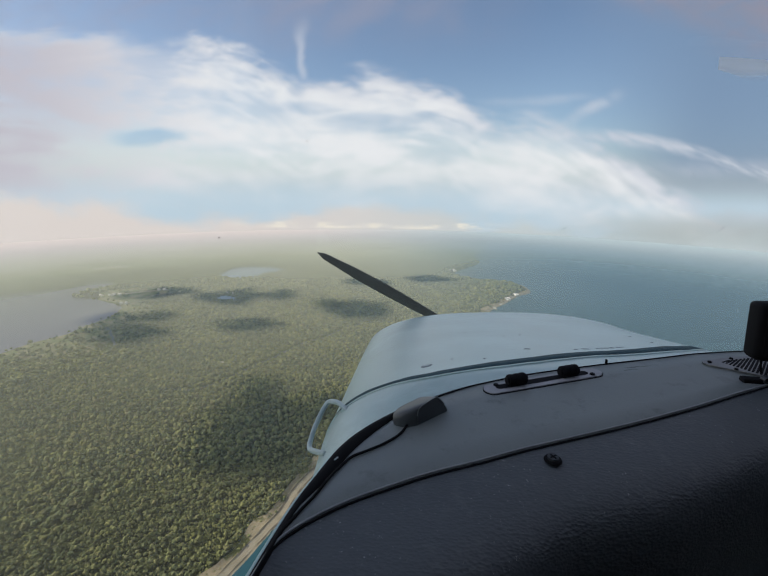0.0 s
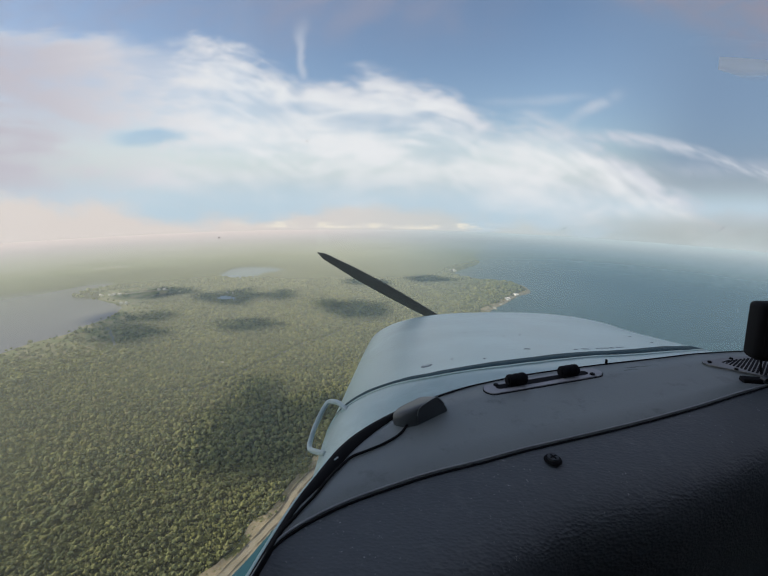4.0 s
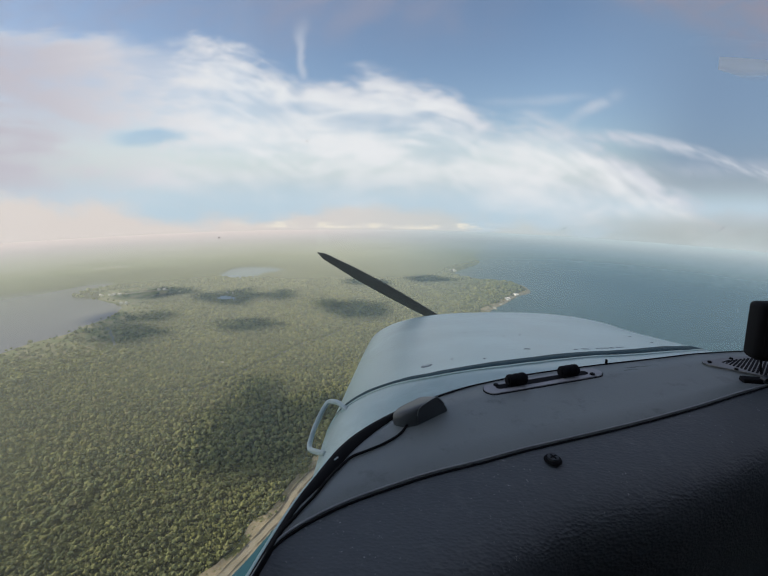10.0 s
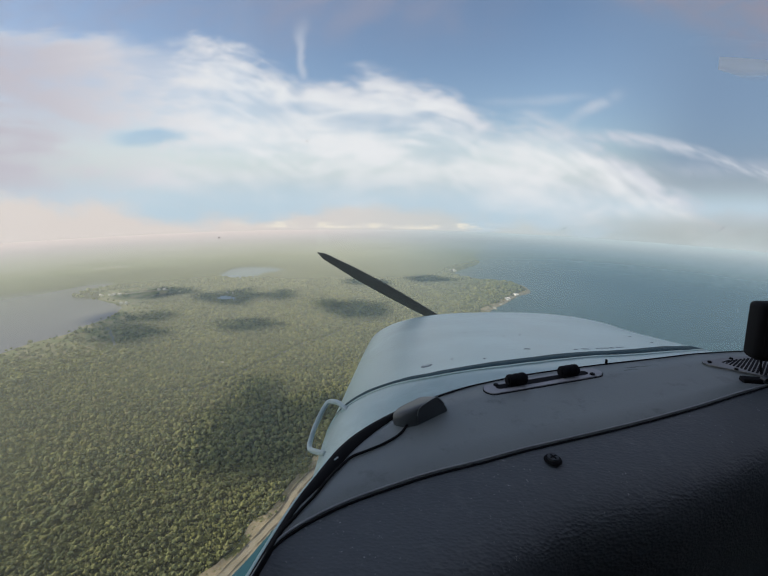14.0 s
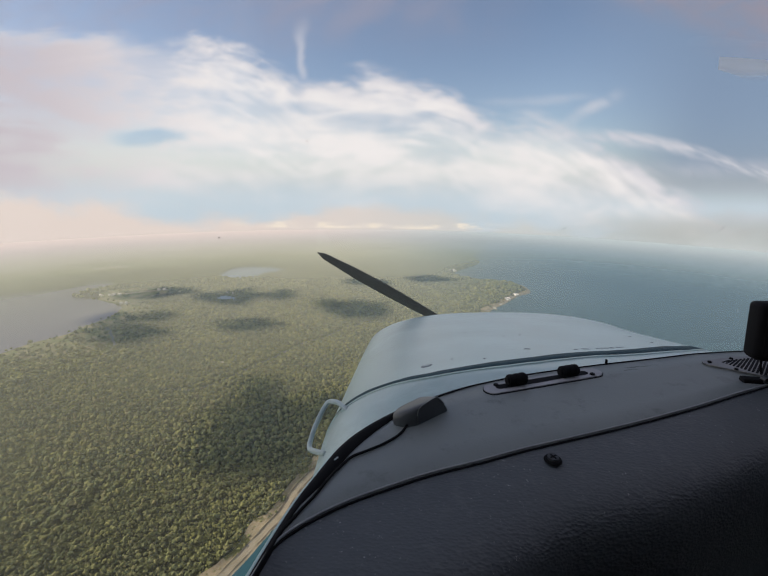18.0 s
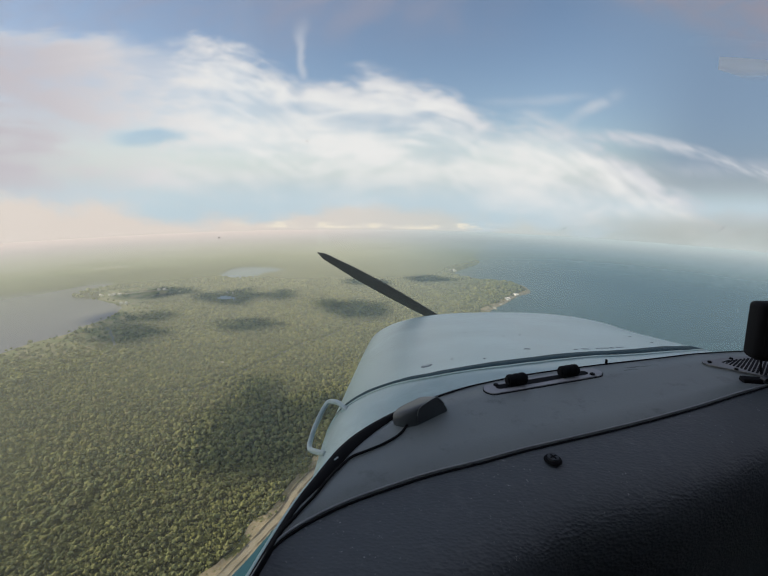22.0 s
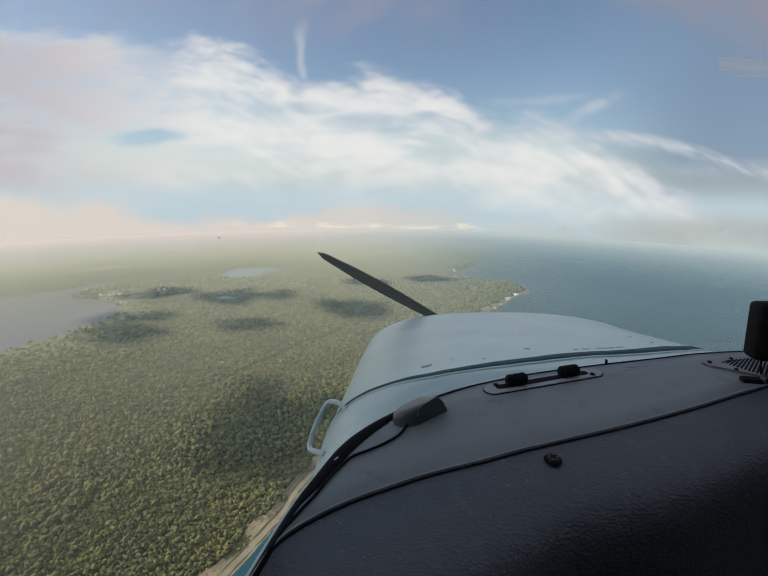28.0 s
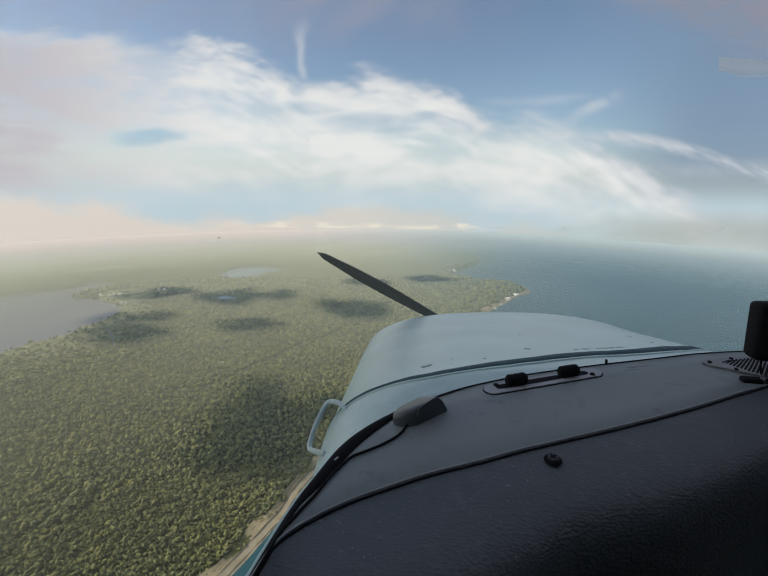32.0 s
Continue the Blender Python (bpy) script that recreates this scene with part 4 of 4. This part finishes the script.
for k, q in enumerate(rim):
    s = k / (NS - 1)
    out_ = 0.0012 + 0.0018 * min(1.0, max(0.0, (-0.2 - q.y) / 0.12))
    wide = 0.0008 + 0.0014 * min(1.0, max(0.0, (-0.2 - q.y) / 0.12)) + 0.0095 * max(0.0, 1 - (abs(q.x - 0.315) / 0.075) ** 2)
    d = (rim[min(k + 1, NS - 1)] - rim[max(k - 1, 0)]).normalized()
    n = Vector((d.y, -d.x, 0))
    n = n if n.dot(Vector((0.25, 0.05, 0)) - q) < 0 else -n
    for o, dz in ((out_, -0.03), (out_, 0.0006), (0.0, 0.0010), (-wide, 0.0010), (-wide, -0.002)):
        p = q + n * o
        vs.append(deck(p.x, p.y, dz))
solid("rubber_channel", vs, grid_faces(NS, 5), M_BLACK, glareshield, "black rubber windscreen channel with a dark gap painted beside it")

# painted strip added outside the channel on the port side for the fuselage skin
vs, rows_n = [], 0
for k, q in enumerate(rim):
    if q.y > -0.345 or q.x < 0.04:
        continue
    d = (rim[min(k + 1, NS - 1)] - rim[max(k - 1, 0)]).normalized()
    n = Vector((-abs(d.y), -abs(d.x), 0)) if d.y * d.x < 0 else Vector((abs(d.y), -abs(d.x), 0))
    rows_n += 1
    for o, dz in ((0.0032, -0.030), (0.0032, -0.0030), (0.0070, -0.0034), (0.0088, -0.0060), (0.0088, -0.030)):
        p = q + n * o
        vs.append(deck(p.x, p.y, dz))
solid("skin_edge", vs, grid_faces(rows_n, 5), M_PAINT, aircraft, "grey-blue painted strip added for the edge of the fuselage skin")


def on_deck(u, v, turn=0.0, up=0.0):
    """A pose on the glareshield, its x along the deck, turned by degrees."""
    m = Matrix(((RT + UP * BANK).normalized(), AX, (UP - RT * BANK).normalized())).transposed().to_4x4()
    m.translation = deck(u, v, up)
    return m @ pose(0, 0, 0, 0, 0, turn)


part("channel_clip", place(box_bm(0.0050, 0.0015, 0.0008, 0.0003, 2), on_deck(0.2955, -0.3690, 62, 0.0014)), M_HANDLE, glareshield, "small pale metal clip in the channel")

# defroster outlet
def stadium(length, width, h, seg=14):
    bm = bmesh.new()
    pts = []
    for sgn, a0 in ((1, -90), (-1, 90)):
        for k in range(seg + 1):
            a = radians(a0 + 180 * k / seg)
            pts.append((sgn * (length - width) / 2 + width / 2 * math.cos(a), width / 2 * math.sin(a), 0))
    f = bm.faces.new([bm.verts.new(p) for p in pts])
    g = bmesh.ops.extrude_face_region(bm, geom=[f])
    bmesh.ops.translate(bm, verts=[v for v in g["geom"] if isinstance(v, bmesh.types.BMVert)], vec=(0, 0, h))
    return bm


vent_m = on_deck(0.4605, -0.1438, 21.5)
vent = part("defroster_outlet", stadium(0.164, 0.0215, 0.0016), M_PLATE, aircraft, "worn grey oblong defroster plate with a slot")
vent.matrix_world = vent_m
# black rim laid under the plate for the shadow line along its edge
part("plate_shadow", place(stadium(0.1660, 0.0238, 0.0007), Matrix.Translation((0.0, -0.0004, 0.0))), M_BLACK, vent, "thin black rim for the shadow line under the plate")
part("slot", place(stadium(0.130, 0.0095, 0.0010), Matrix.Translation((-0.001, 0.0015, 0.0010))), M_BLACK, vent)
for x in (-0.0385, 0.0355):
    bm = bmesh.new()
    bmesh.ops.create_cone(bm, cap_ends=True, segments=18, radius1=0.0066, radius2=0.0066, depth=0.027, matrix=Matrix.Translation((x, 0.001, 0.0085)) @ pose(0, 0, 0, 0, 90))
    bmesh.ops.bevel(bm, geom=[e for e in bm.edges if len(e.link_faces) == 2 and e.calc_face_angle() > 1], offset=0.002, segments=2, affect="EDGES")
    knob = part("knob", bm, M_BLACK, vent, "black ribbed rubber knob")
    for k in (-0.008, 0.0, 0.008):
        bm = bmesh.new()
        bmesh.ops.create_cone(bm, cap_ends=True, segments=18, radius1=0.0073, radius2=0.0073, depth=0.004, matrix=Matrix.Translation((x + k, 0.001, 0.0085)) @ pose(0, 0, 0, 0, 90))
        part("rib", bm, M_BLACK, knob)
for x in (-0.063, 0.066):
    part("screw", place(button(0.0034, 0.0016, 12), Matrix.Translation((x, -0.0055 if x > 0 else 0.0065, 0.0016))), M_BLACK, vent, "small black screw")

# large screw in the front roll
sm = on_deck(0.3165, -0.1712, 12, -0.0025) @ Matrix.Scale(0.76, 4)
part("screw_washer", place(button(0.0105, 0.0022, 28), sm), M_BLACK, glareshield, "black cup washer")
screw_head = part("screw_head", place(button(0.0075, 0.0048, 24), sm), M_PLASTIC, glareshield, "black cross-head screw")
for a in (20, 110):
    part("screw_slot", place(box_bm(0.009, 0.0018, 0.0008), sm @ pose(0, 0, 0.0050, 0, 0, a)), M_BLACK, screw_head)
part("rim_clip", place(box_bm(0.0028, 0.003, 0.006, 0.0006, 2), on_deck(0.516, -0.050, 0, 0.003)), M_BLACK, glareshield, "tiny black clip on the rim")

# faint dull scuffs in the vinyl
for u, v, turn, long in ((0.5080, -0.0140, 14, 0.040), (0.4990, -0.0260, 16, 0.022)):
    bm = bmesh.new()
    bmesh.ops.create_icosphere(bm, subdivisions=2, radius=1.0, matrix=Matrix.Diagonal((long / 2, 0.0010, 0.00006, 1)))
    for w_ in bm.verts:
        w_.co.y += 0.0012 * noise.noise(Vector((w_.co.x * 150, long * 70, 0)))
    part("scuff", place(bm, on_deck(u, v, turn, 0.0002)), M_SCUFF, glareshield, "faint dull scuff in the vinyl")

# speaker grille plate
plate_pts = [(0.5205, 0.0712), (0.5265, 0.0735), (0.538, 0.110), (0.5445, 0.140), (0.558, 0.20), (0.555, 0.30), (0.440, 0.30), (0.440, 0.165), (0.486, 0.1195), (0.515, 0.0755)]
bm = bmesh.new()
f = bm.faces.new([bm.verts.new(deck(u, v, 0.001)) for u, v in plate_pts])
g = bmesh.ops.extrude_face_region(bm, geom=[f])
bmesh.ops.translate(bm, verts=[v for v in g["geom"] if isinstance(v, bmesh.types.BMVert)], vec=(0, 0, 0.0016))
grille = part("grille_plate", bm, M_GRILLE, aircraft, "grey slotted grille plate", smooth=False)
for k in range(16):
    near, far = Vector((0.5224 - k * 0.0033, 0.0948 + k * 0.0022)), Vector((0.5299 + min(k, 11) * 0.00158, 0.1083 + k * 0.0056))
    mid, run = (near + far) / 2, far - near
    m = on_deck(mid.x, mid.y, math.degrees(math.atan2(run.x, run.y)), 0.0024)
    part("slot", place(box_bm(run.length, 0.0026, 0.0010, 0.0004, 1), m), M_BLACK, grille)
for u, v in ((0.522, 0.0795), (0.5345, 0.1130), (0.502, 0.098)):
    part("screw", place(button(0.0024, 0.0016, 12), on_deck(u, v, 0, 0.0026)), M_BLACK, grille)

# ---------------------------------------------------------------- windscreen
TOP = [(-0.10, -0.40), (-0.06, -0.40), (-0.02, -0.385), (0.01, -0.36), (0.035, -0.32), (0.05, -0.27), (0.06, -0.2), (0.065, -0.1), (0.065, 0.1), (0.06, 0.2), (0.05, 0.28), (0.02, 0.37), (-0.06, 0.42)]
tops = spline([(u, v, 0) for u, v in TOP], NS)


def screen(k, f):
    q, t = rim[k], tops[k]
    d = (rim[min(k + 1, NS - 1)] - rim[max(k - 1, 0)]).normalized()
    n = Vector((-d.y, d.x, 0))
    n = n if n.dot(Vector((0.2, 0.05, 0)) - q) < 0 else -n
    a = deck(q.x + n.x * 0.018, q.y + n.y * 0.018, -0.012)
    b = at(t.x, t.y, 0.36)
    return a.lerp(b, f) + (AX * 0.06 + UP * 0.05) * 4 * f * (1 - f) * 0.5


vs = [screen(k, f / 12) for k in range(NS) for f in range(13)]
windscreen = solid("windscreen", vs, grid_faces(NS, 13), M_GLASS, aircraft, "clear curved windscreen with dried specks")


def on_glass(px_, py_, back=0.0):
    """Where the eye's line through a point of the view meets the windscreen."""
    way = (VIEW.to_3x3() @ Vector(((px_ - 784) / 784, (588 - py_) / 784, -1))).normalized()
    best, hit = 9e9, None
    for v in vs:
        d = (v - EYE)
        off = (d - way * d.dot(way)).length
        if d.dot(way) > 0 and off < best:
            best, hit = off, d.dot(way)
    return EYE + way * (hit - back), way

SPECKS = [(447, 485, 1.8), (627, 288, 1.8), (1415, 354, 1.3), (1104, 440, 1.0), (1477, 464, 1.0), (237, 30, 1.1)]
for sx_, sy_, r in SPECKS:
    p, way = on_glass(sx_, sy_, 0.002)
    bm = bmesh.new()
    d = (p - EYE).length
    bmesh.ops.create_icosphere(bm, subdivisions=2, radius=0.7 * r * d / 784, matrix=Matrix.Translation(p))
    for v in bm.verts:
        v.co += (v.co - p) * 0.5 * noise.noise(v.co * 900)
    part("speck", bm, M_DIRT, windscreen, "dried insect speck")

STREAKS = [(1096, 445, 16, 32), (1150, 468, 24, 35), (1472, 470, 14, 48), (1415, 357, 9, 80)]
for sx_, sy_, ln, tilt in STREAKS:
    p, way = on_glass(sx_, sy_, 0.002)
    d = (p - EYE).length / 784
    bm = bmesh.new()
    bmesh.ops.create_icosphere(bm, subdivisions=2, radius=1.0, matrix=Matrix.Diagonal((ln * d / 2, 0.32 * d, 0.2 * d, 1)))
    for v in bm.verts:
        v.co.y += 0.8 * d * noise.noise(Vector((v.co.x / d * 0.2, sx_, 0)))
    part("streak", place(bm, Matrix.Translation(p) @ VIEW.to_3x3().to_4x4() @ pose(0, 0, 0, 0, 0, tilt)), M_SMEAR, windscreen, "faint dried streak")

# pale sheet added at the top starboard side for a reflection in the windscreen
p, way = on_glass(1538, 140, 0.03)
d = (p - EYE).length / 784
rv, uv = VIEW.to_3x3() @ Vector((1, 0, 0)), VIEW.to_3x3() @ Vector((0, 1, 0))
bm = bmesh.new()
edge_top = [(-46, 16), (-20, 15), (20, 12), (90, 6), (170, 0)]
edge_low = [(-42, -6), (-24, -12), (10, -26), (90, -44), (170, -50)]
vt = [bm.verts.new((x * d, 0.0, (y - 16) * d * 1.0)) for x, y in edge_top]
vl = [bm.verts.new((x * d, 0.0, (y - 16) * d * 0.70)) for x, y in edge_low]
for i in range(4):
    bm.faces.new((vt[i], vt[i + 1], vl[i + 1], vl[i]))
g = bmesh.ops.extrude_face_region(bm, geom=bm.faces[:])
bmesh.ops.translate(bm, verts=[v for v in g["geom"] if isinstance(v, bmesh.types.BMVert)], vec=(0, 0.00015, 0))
reflected = part("screen_reflection", bm, M_REFLECTION, aircraft, "milky translucent sheet added for a reflection in the windscreen", smooth=False)
reflected.matrix_world = Matrix.Translation(p + uv * 16 * d) @ Matrix((rv, rv.cross(uv) * -1, uv)).transposed().to_4x4() @ pose(0, 0, 0, 25)

# ---------------------------------------------------------------- cabin shell round and behind the eye
def shell(name, corners, thick, label, mat=M_LINING):
    bm = bmesh.new()
    f = bm.faces.new([bm.verts.new(at(*c)) for c in corners])
    n = f.normal if f.normal.length else None
    f.normal_update()
    g = bmesh.ops.extrude_face_region(bm, geom=[f])
    bmesh.ops.translate(bm, verts=[v for v in g["geom"] if isinstance(v, bmesh.types.BMVert)], vec=f.normal * thick)
    return part(name, bm, mat, aircraft, label, smooth=False)


shell("cabin_roof", [(-1.7, -0.56, 0.37), (0.03, -0.50, 0.37), (0.03, 0.50, 0.37), (-1.7, 0.56, 0.37)], 0.03, "dark cabin roof lining")
shell("cabin_bulkhead", [(-1.7, -0.56, -1.1), (-1.7, -0.56, 0.37), (-1.7, 0.56, 0.37), (-1.7, 0.56, -1.1)], 0.03, "dark rear bulkhead")
shell("cabin_floor", [(-1.7, -0.56, -1.1), (0.45, -0.56, -1.1), (0.45, 0.56, -1.1), (-1.7, 0.56, -1.1)], 0.03, "dark cabin floor")
# unseen sides closed where windows would be, to hold side light off the glareshield
shell("cabin_side", [(-1.7, -0.55, -1.1), (0.2, -0.45, -1.1), (0.02, -0.44, -0.25), (-0.12, -0.46, -0.2), (-0.2, -0.47, 0.37), (-1.7, -0.55, 0.37)], 0.02, "dark unseen port cabin side, closed to hold back light")
shell("cabin_side", [(-1.7, 0.56, -1.1), (0.4, 0.56, -1.1), (0.4, 0.55, -0.2), (0.18, 0.55, -0.1), (0.02, 0.55, 0.37), (-1.7, 0.56, 0.37)], 0.02, "dark unseen starboard cabin side, closed to hold back light")
shell("fuselage_skin", [(-1.75, -0.60, -1.14), (0.2, -0.50, -1.14), (0.0, -0.475, -0.27), (-0.14, -0.49, -0.22), (-0.22, -0.50, 0.40), (-1.75, -0.60, 0.40)], 0.012, "grey-blue painted port fuselage skin", M_PAINT)
shell("fuselage_skin", [(-1.75, 0.60, -1.14), (0.4, 0.60, -1.14), (0.4, 0.59, -0.2), (0.18, 0.59, -0.1), (0.02, 0.59, 0.40), (-1.75, 0.60, 0.40)], 0.012, "grey-blue painted starboard fuselage skin", M_PAINT)
shell("wing", [(-1.5, -5.5, 0.45), (-0.55, -5.5, 0.45), (-0.55, 5.5, 0.45), (-1.5, 5.5, 0.45)], 0.16, "grey-blue high wing above the cabin", M_PAINT)

# ---------------------------------------------------------------- things on the glareshield
puck = tagged(new("satellite_receiver"), "dark grey satellite receiver puck on the glareshield", "receiver")
puck.matrix_world = on_deck(0.3555, -0.2969, 43.2)
PROFILE = [(0.0, 0.0), (0.0, 0.006), (0.0, 0.011), (0.012, 0.0150), (0.05, 0.0182), (0.15, 0.0206), (0.30, 0.0219), (0.45, 0.0229), (0.58, 0.0234), (0.64, 0.0228), (0.76, 0.0172), (0.87, 0.0108), (0.96, 0.0048), (1.0, 0.0)]


def puck_row(w_, inset=0.0):
    """The puck's outline at w_ metres from its flat side; its back end bulges."""
    LONG, WIDE, RIDGE = 0.0440, 0.0300, 0.58
    t = min(max(w_ / WIDE, 0.0), 1.0)
    back = -0.0180 * math.sin(math.pi * min(1.0, t * 0.96)) ** 0.62 + inset
    low = (1.0 - 0.64 * t ** 1.1) * (1 - inset * 12)
    fore = LONG - 0.006 * t ** 2 - inset
    top = RIDGE * LONG + 0.004 * t
    along = lambda f: back + (top - back) * f / RIDGE if f < RIDGE else top + (fore - top) * (f - RIDGE) / (1 - RIDGE)
    return [Vector((along(f), w_, z * low)) for f, z in PROFILE]


rows = [0.0, 0.0004, 0.0014, 0.003, 0.005, 0.0075, 0.010, 0.013, 0.016, 0.019, 0.022, 0.025, 0.0275, 0.029, 0.030]
verts = [p for k, w_ in enumerate(rows) for p in puck_row(w_, 0.0006 if k == 0 else 0.0)]
NP = len(PROFILE)
solid("body", verts, grid_faces(len(rows), NP) + [tuple(range(NP)), tuple(range(len(verts) - 1, len(verts) - NP - 1, -1))], M_SHELL, puck, "dark grey moulded plastic body")
face = puck_row(0.0, 0.0012)
verts = [p + Vector((0, o, 0)) for o in (0.0008, -0.0004) for p in face]
solid("side_panel", verts, [tuple(range(NP))[::-1], tuple(range(NP, 2 * NP))] + [(k, (k + 1) % NP, NP + (k + 1) % NP, NP + k) for k in range(NP)], M_SIDE, puck, "flat charcoal side panel", smooth=False)
# pale tube added along the edge in place of its rim light
lip = [p + Vector((0, -0.0004, 0.0002)) for p in puck_row(0.0)[2:-2]]
solid("edge_highlight", *tube(lip, 0.00055, 6), M_EDGE_LIGHT, puck, "paler rubbed edge of the shell")
part("base", place(stadium(0.050, 0.028, 0.003), Matrix.Translation((0.016, 0.0145, -0.0008))), M_BLACK, puck, "black magnetic base")
CABLE = [(0.3620, -0.3020), (0.3520, -0.3075), (0.3420, -0.3110), (0.3310, -0.3175), (0.3190, -0.3290), (0.3089, -0.3415), (0.2995, -0.3542), (0.2883, -0.3609), (0.2754, -0.3665), (0.2622, -0.3714), (0.2484, -0.3756), (0.2272, -0.3843), (0.2000, -0.3915), (0.1000, -0.4000)]
pts = spline([deck(u, v, 0.0018) for u, v in CABLE], 70)
cv, cf = tube(pts, 0.0013, 8)
inv = puck.matrix_world.inverted()
solid("cable", [inv @ v for v in cv], cf, M_BLACK, puck, "thin black cable")

device = tagged(new("navigation_display"), "black portable display on a bracket at the glareshield", "display")
device.matrix_world = on_deck(0.50, 0.149, -6, -0.010)


def slab(sx, sy, sz, bevel, seg):
    """A rounded slab whose lower edge drops away from its outer corner."""
    bm = box_bm(sx, sy, sz, bevel, seg)
    for v in bm.verts:
        if v.co.z < 0:
            v.co.z -= 0.40 * min(v.co.x + sx / 2, 0.040)
    return bm


bm = place(slab(0.150, 0.026, 0.0695, 0.006, 3), pose(0.033, 0.0, 0.0660, -6, 0.5, 0))
part("case", bm, M_BLACK, device, "black plastic case")
bm = place(slab(0.138, 0.004, 0.0585, 0.003, 2), pose(0.034, -0.0135, 0.0665, -6, 0.5, 0))
part("screen_glass", bm, M_BLACK, device, "dark blank display")
part("button", place(box_bm(0.022, 0.010, 0.004, 0.0015, 2), pose(0.000, 0.004, 0.1015, -6, 0.5)), M_BLACK, device)
part("stem", place(box_bm(0.020, 0.014, 0.050, 0.003, 2), pose(0.0, 0.0, 0.022)), M_BLACK, device)
part("foot", place(box_bm(0.12, 0.010, 0.0058, 0.0010, 2), pose(0.001, -0.030, 0.0125)), M_BLACK, device, "black clamp foot")
part("knob", place(button(0.0052, 0.007, 16), pose(-0.036, -0.030, 0.0150, 90)), M_PLASTIC, device, "round black clamp knob")
pts = spline([(-0.028, -0.004, 0.040), (-0.029, -0.006, 0.03), (-0.027, -0.008, 0.012), (-0.024, -0.010, 0.005)], 16)
solid("cable", *tube(pts, 0.0012, 6), M_BLACK, device)

# ---------------------------------------------------------------- houses beside the water
house = tagged(new("house"), "small white house with a pale sheet roof", "house", "waterside houses")
part("wall", place(box_bm(14, 9, 5), Matrix.Translation((0, 0, 2.5))), M_WALL, house, smooth=False)
bm = bmesh.new()
rp = [(-7.6, -5.2, 5), (7.6, -5.2, 5), (7.6, 5.2, 5), (-7.6, 5.2, 5), (-7.6, 0, 7.8), (7.6, 0, 7.8)]
rb = [bm.verts.new(p) for p in rp]
for f in ((0, 1, 5, 4), (2, 3, 4, 5), (0, 4, 3), (1, 2, 5), (3, 2, 1, 0)):
    bm.faces.new([rb[i] for i in f])
part("roof", bm, M_ROOF, house, smooth=False)
for x in (-4.5, 0.0, 4.5):
    part("window", place(box_bm(1.6, 0.12, 1.4), Matrix.Translation((x, -4.55, 2.8))), M_BLACK, house, smooth=False)
HOMES = [(cx, cy, rx, ry) for cx, cy, rx, ry in CLEARINGS if rx > 15]
spots = []
for cx, cy, rx, ry in HOMES:
    for k in range(4):
        spots.append((cx + rx * 0.55 * math.cos(1 + k * 1.7), cy + ry * 0.55 * math.sin(1 + k * 1.7), 40 * k + cx, 3.295 + 0.01 * (cx % 7)))
house.matrix_basis = pose(spots[0][0], spots[0][1], spots[0][3], 0, 0, spots[0][2] % 180)
for x, y, a, z in spots[1:]:
    copy_thing(house, pose(x, y, z, 0, 0, a % 180))
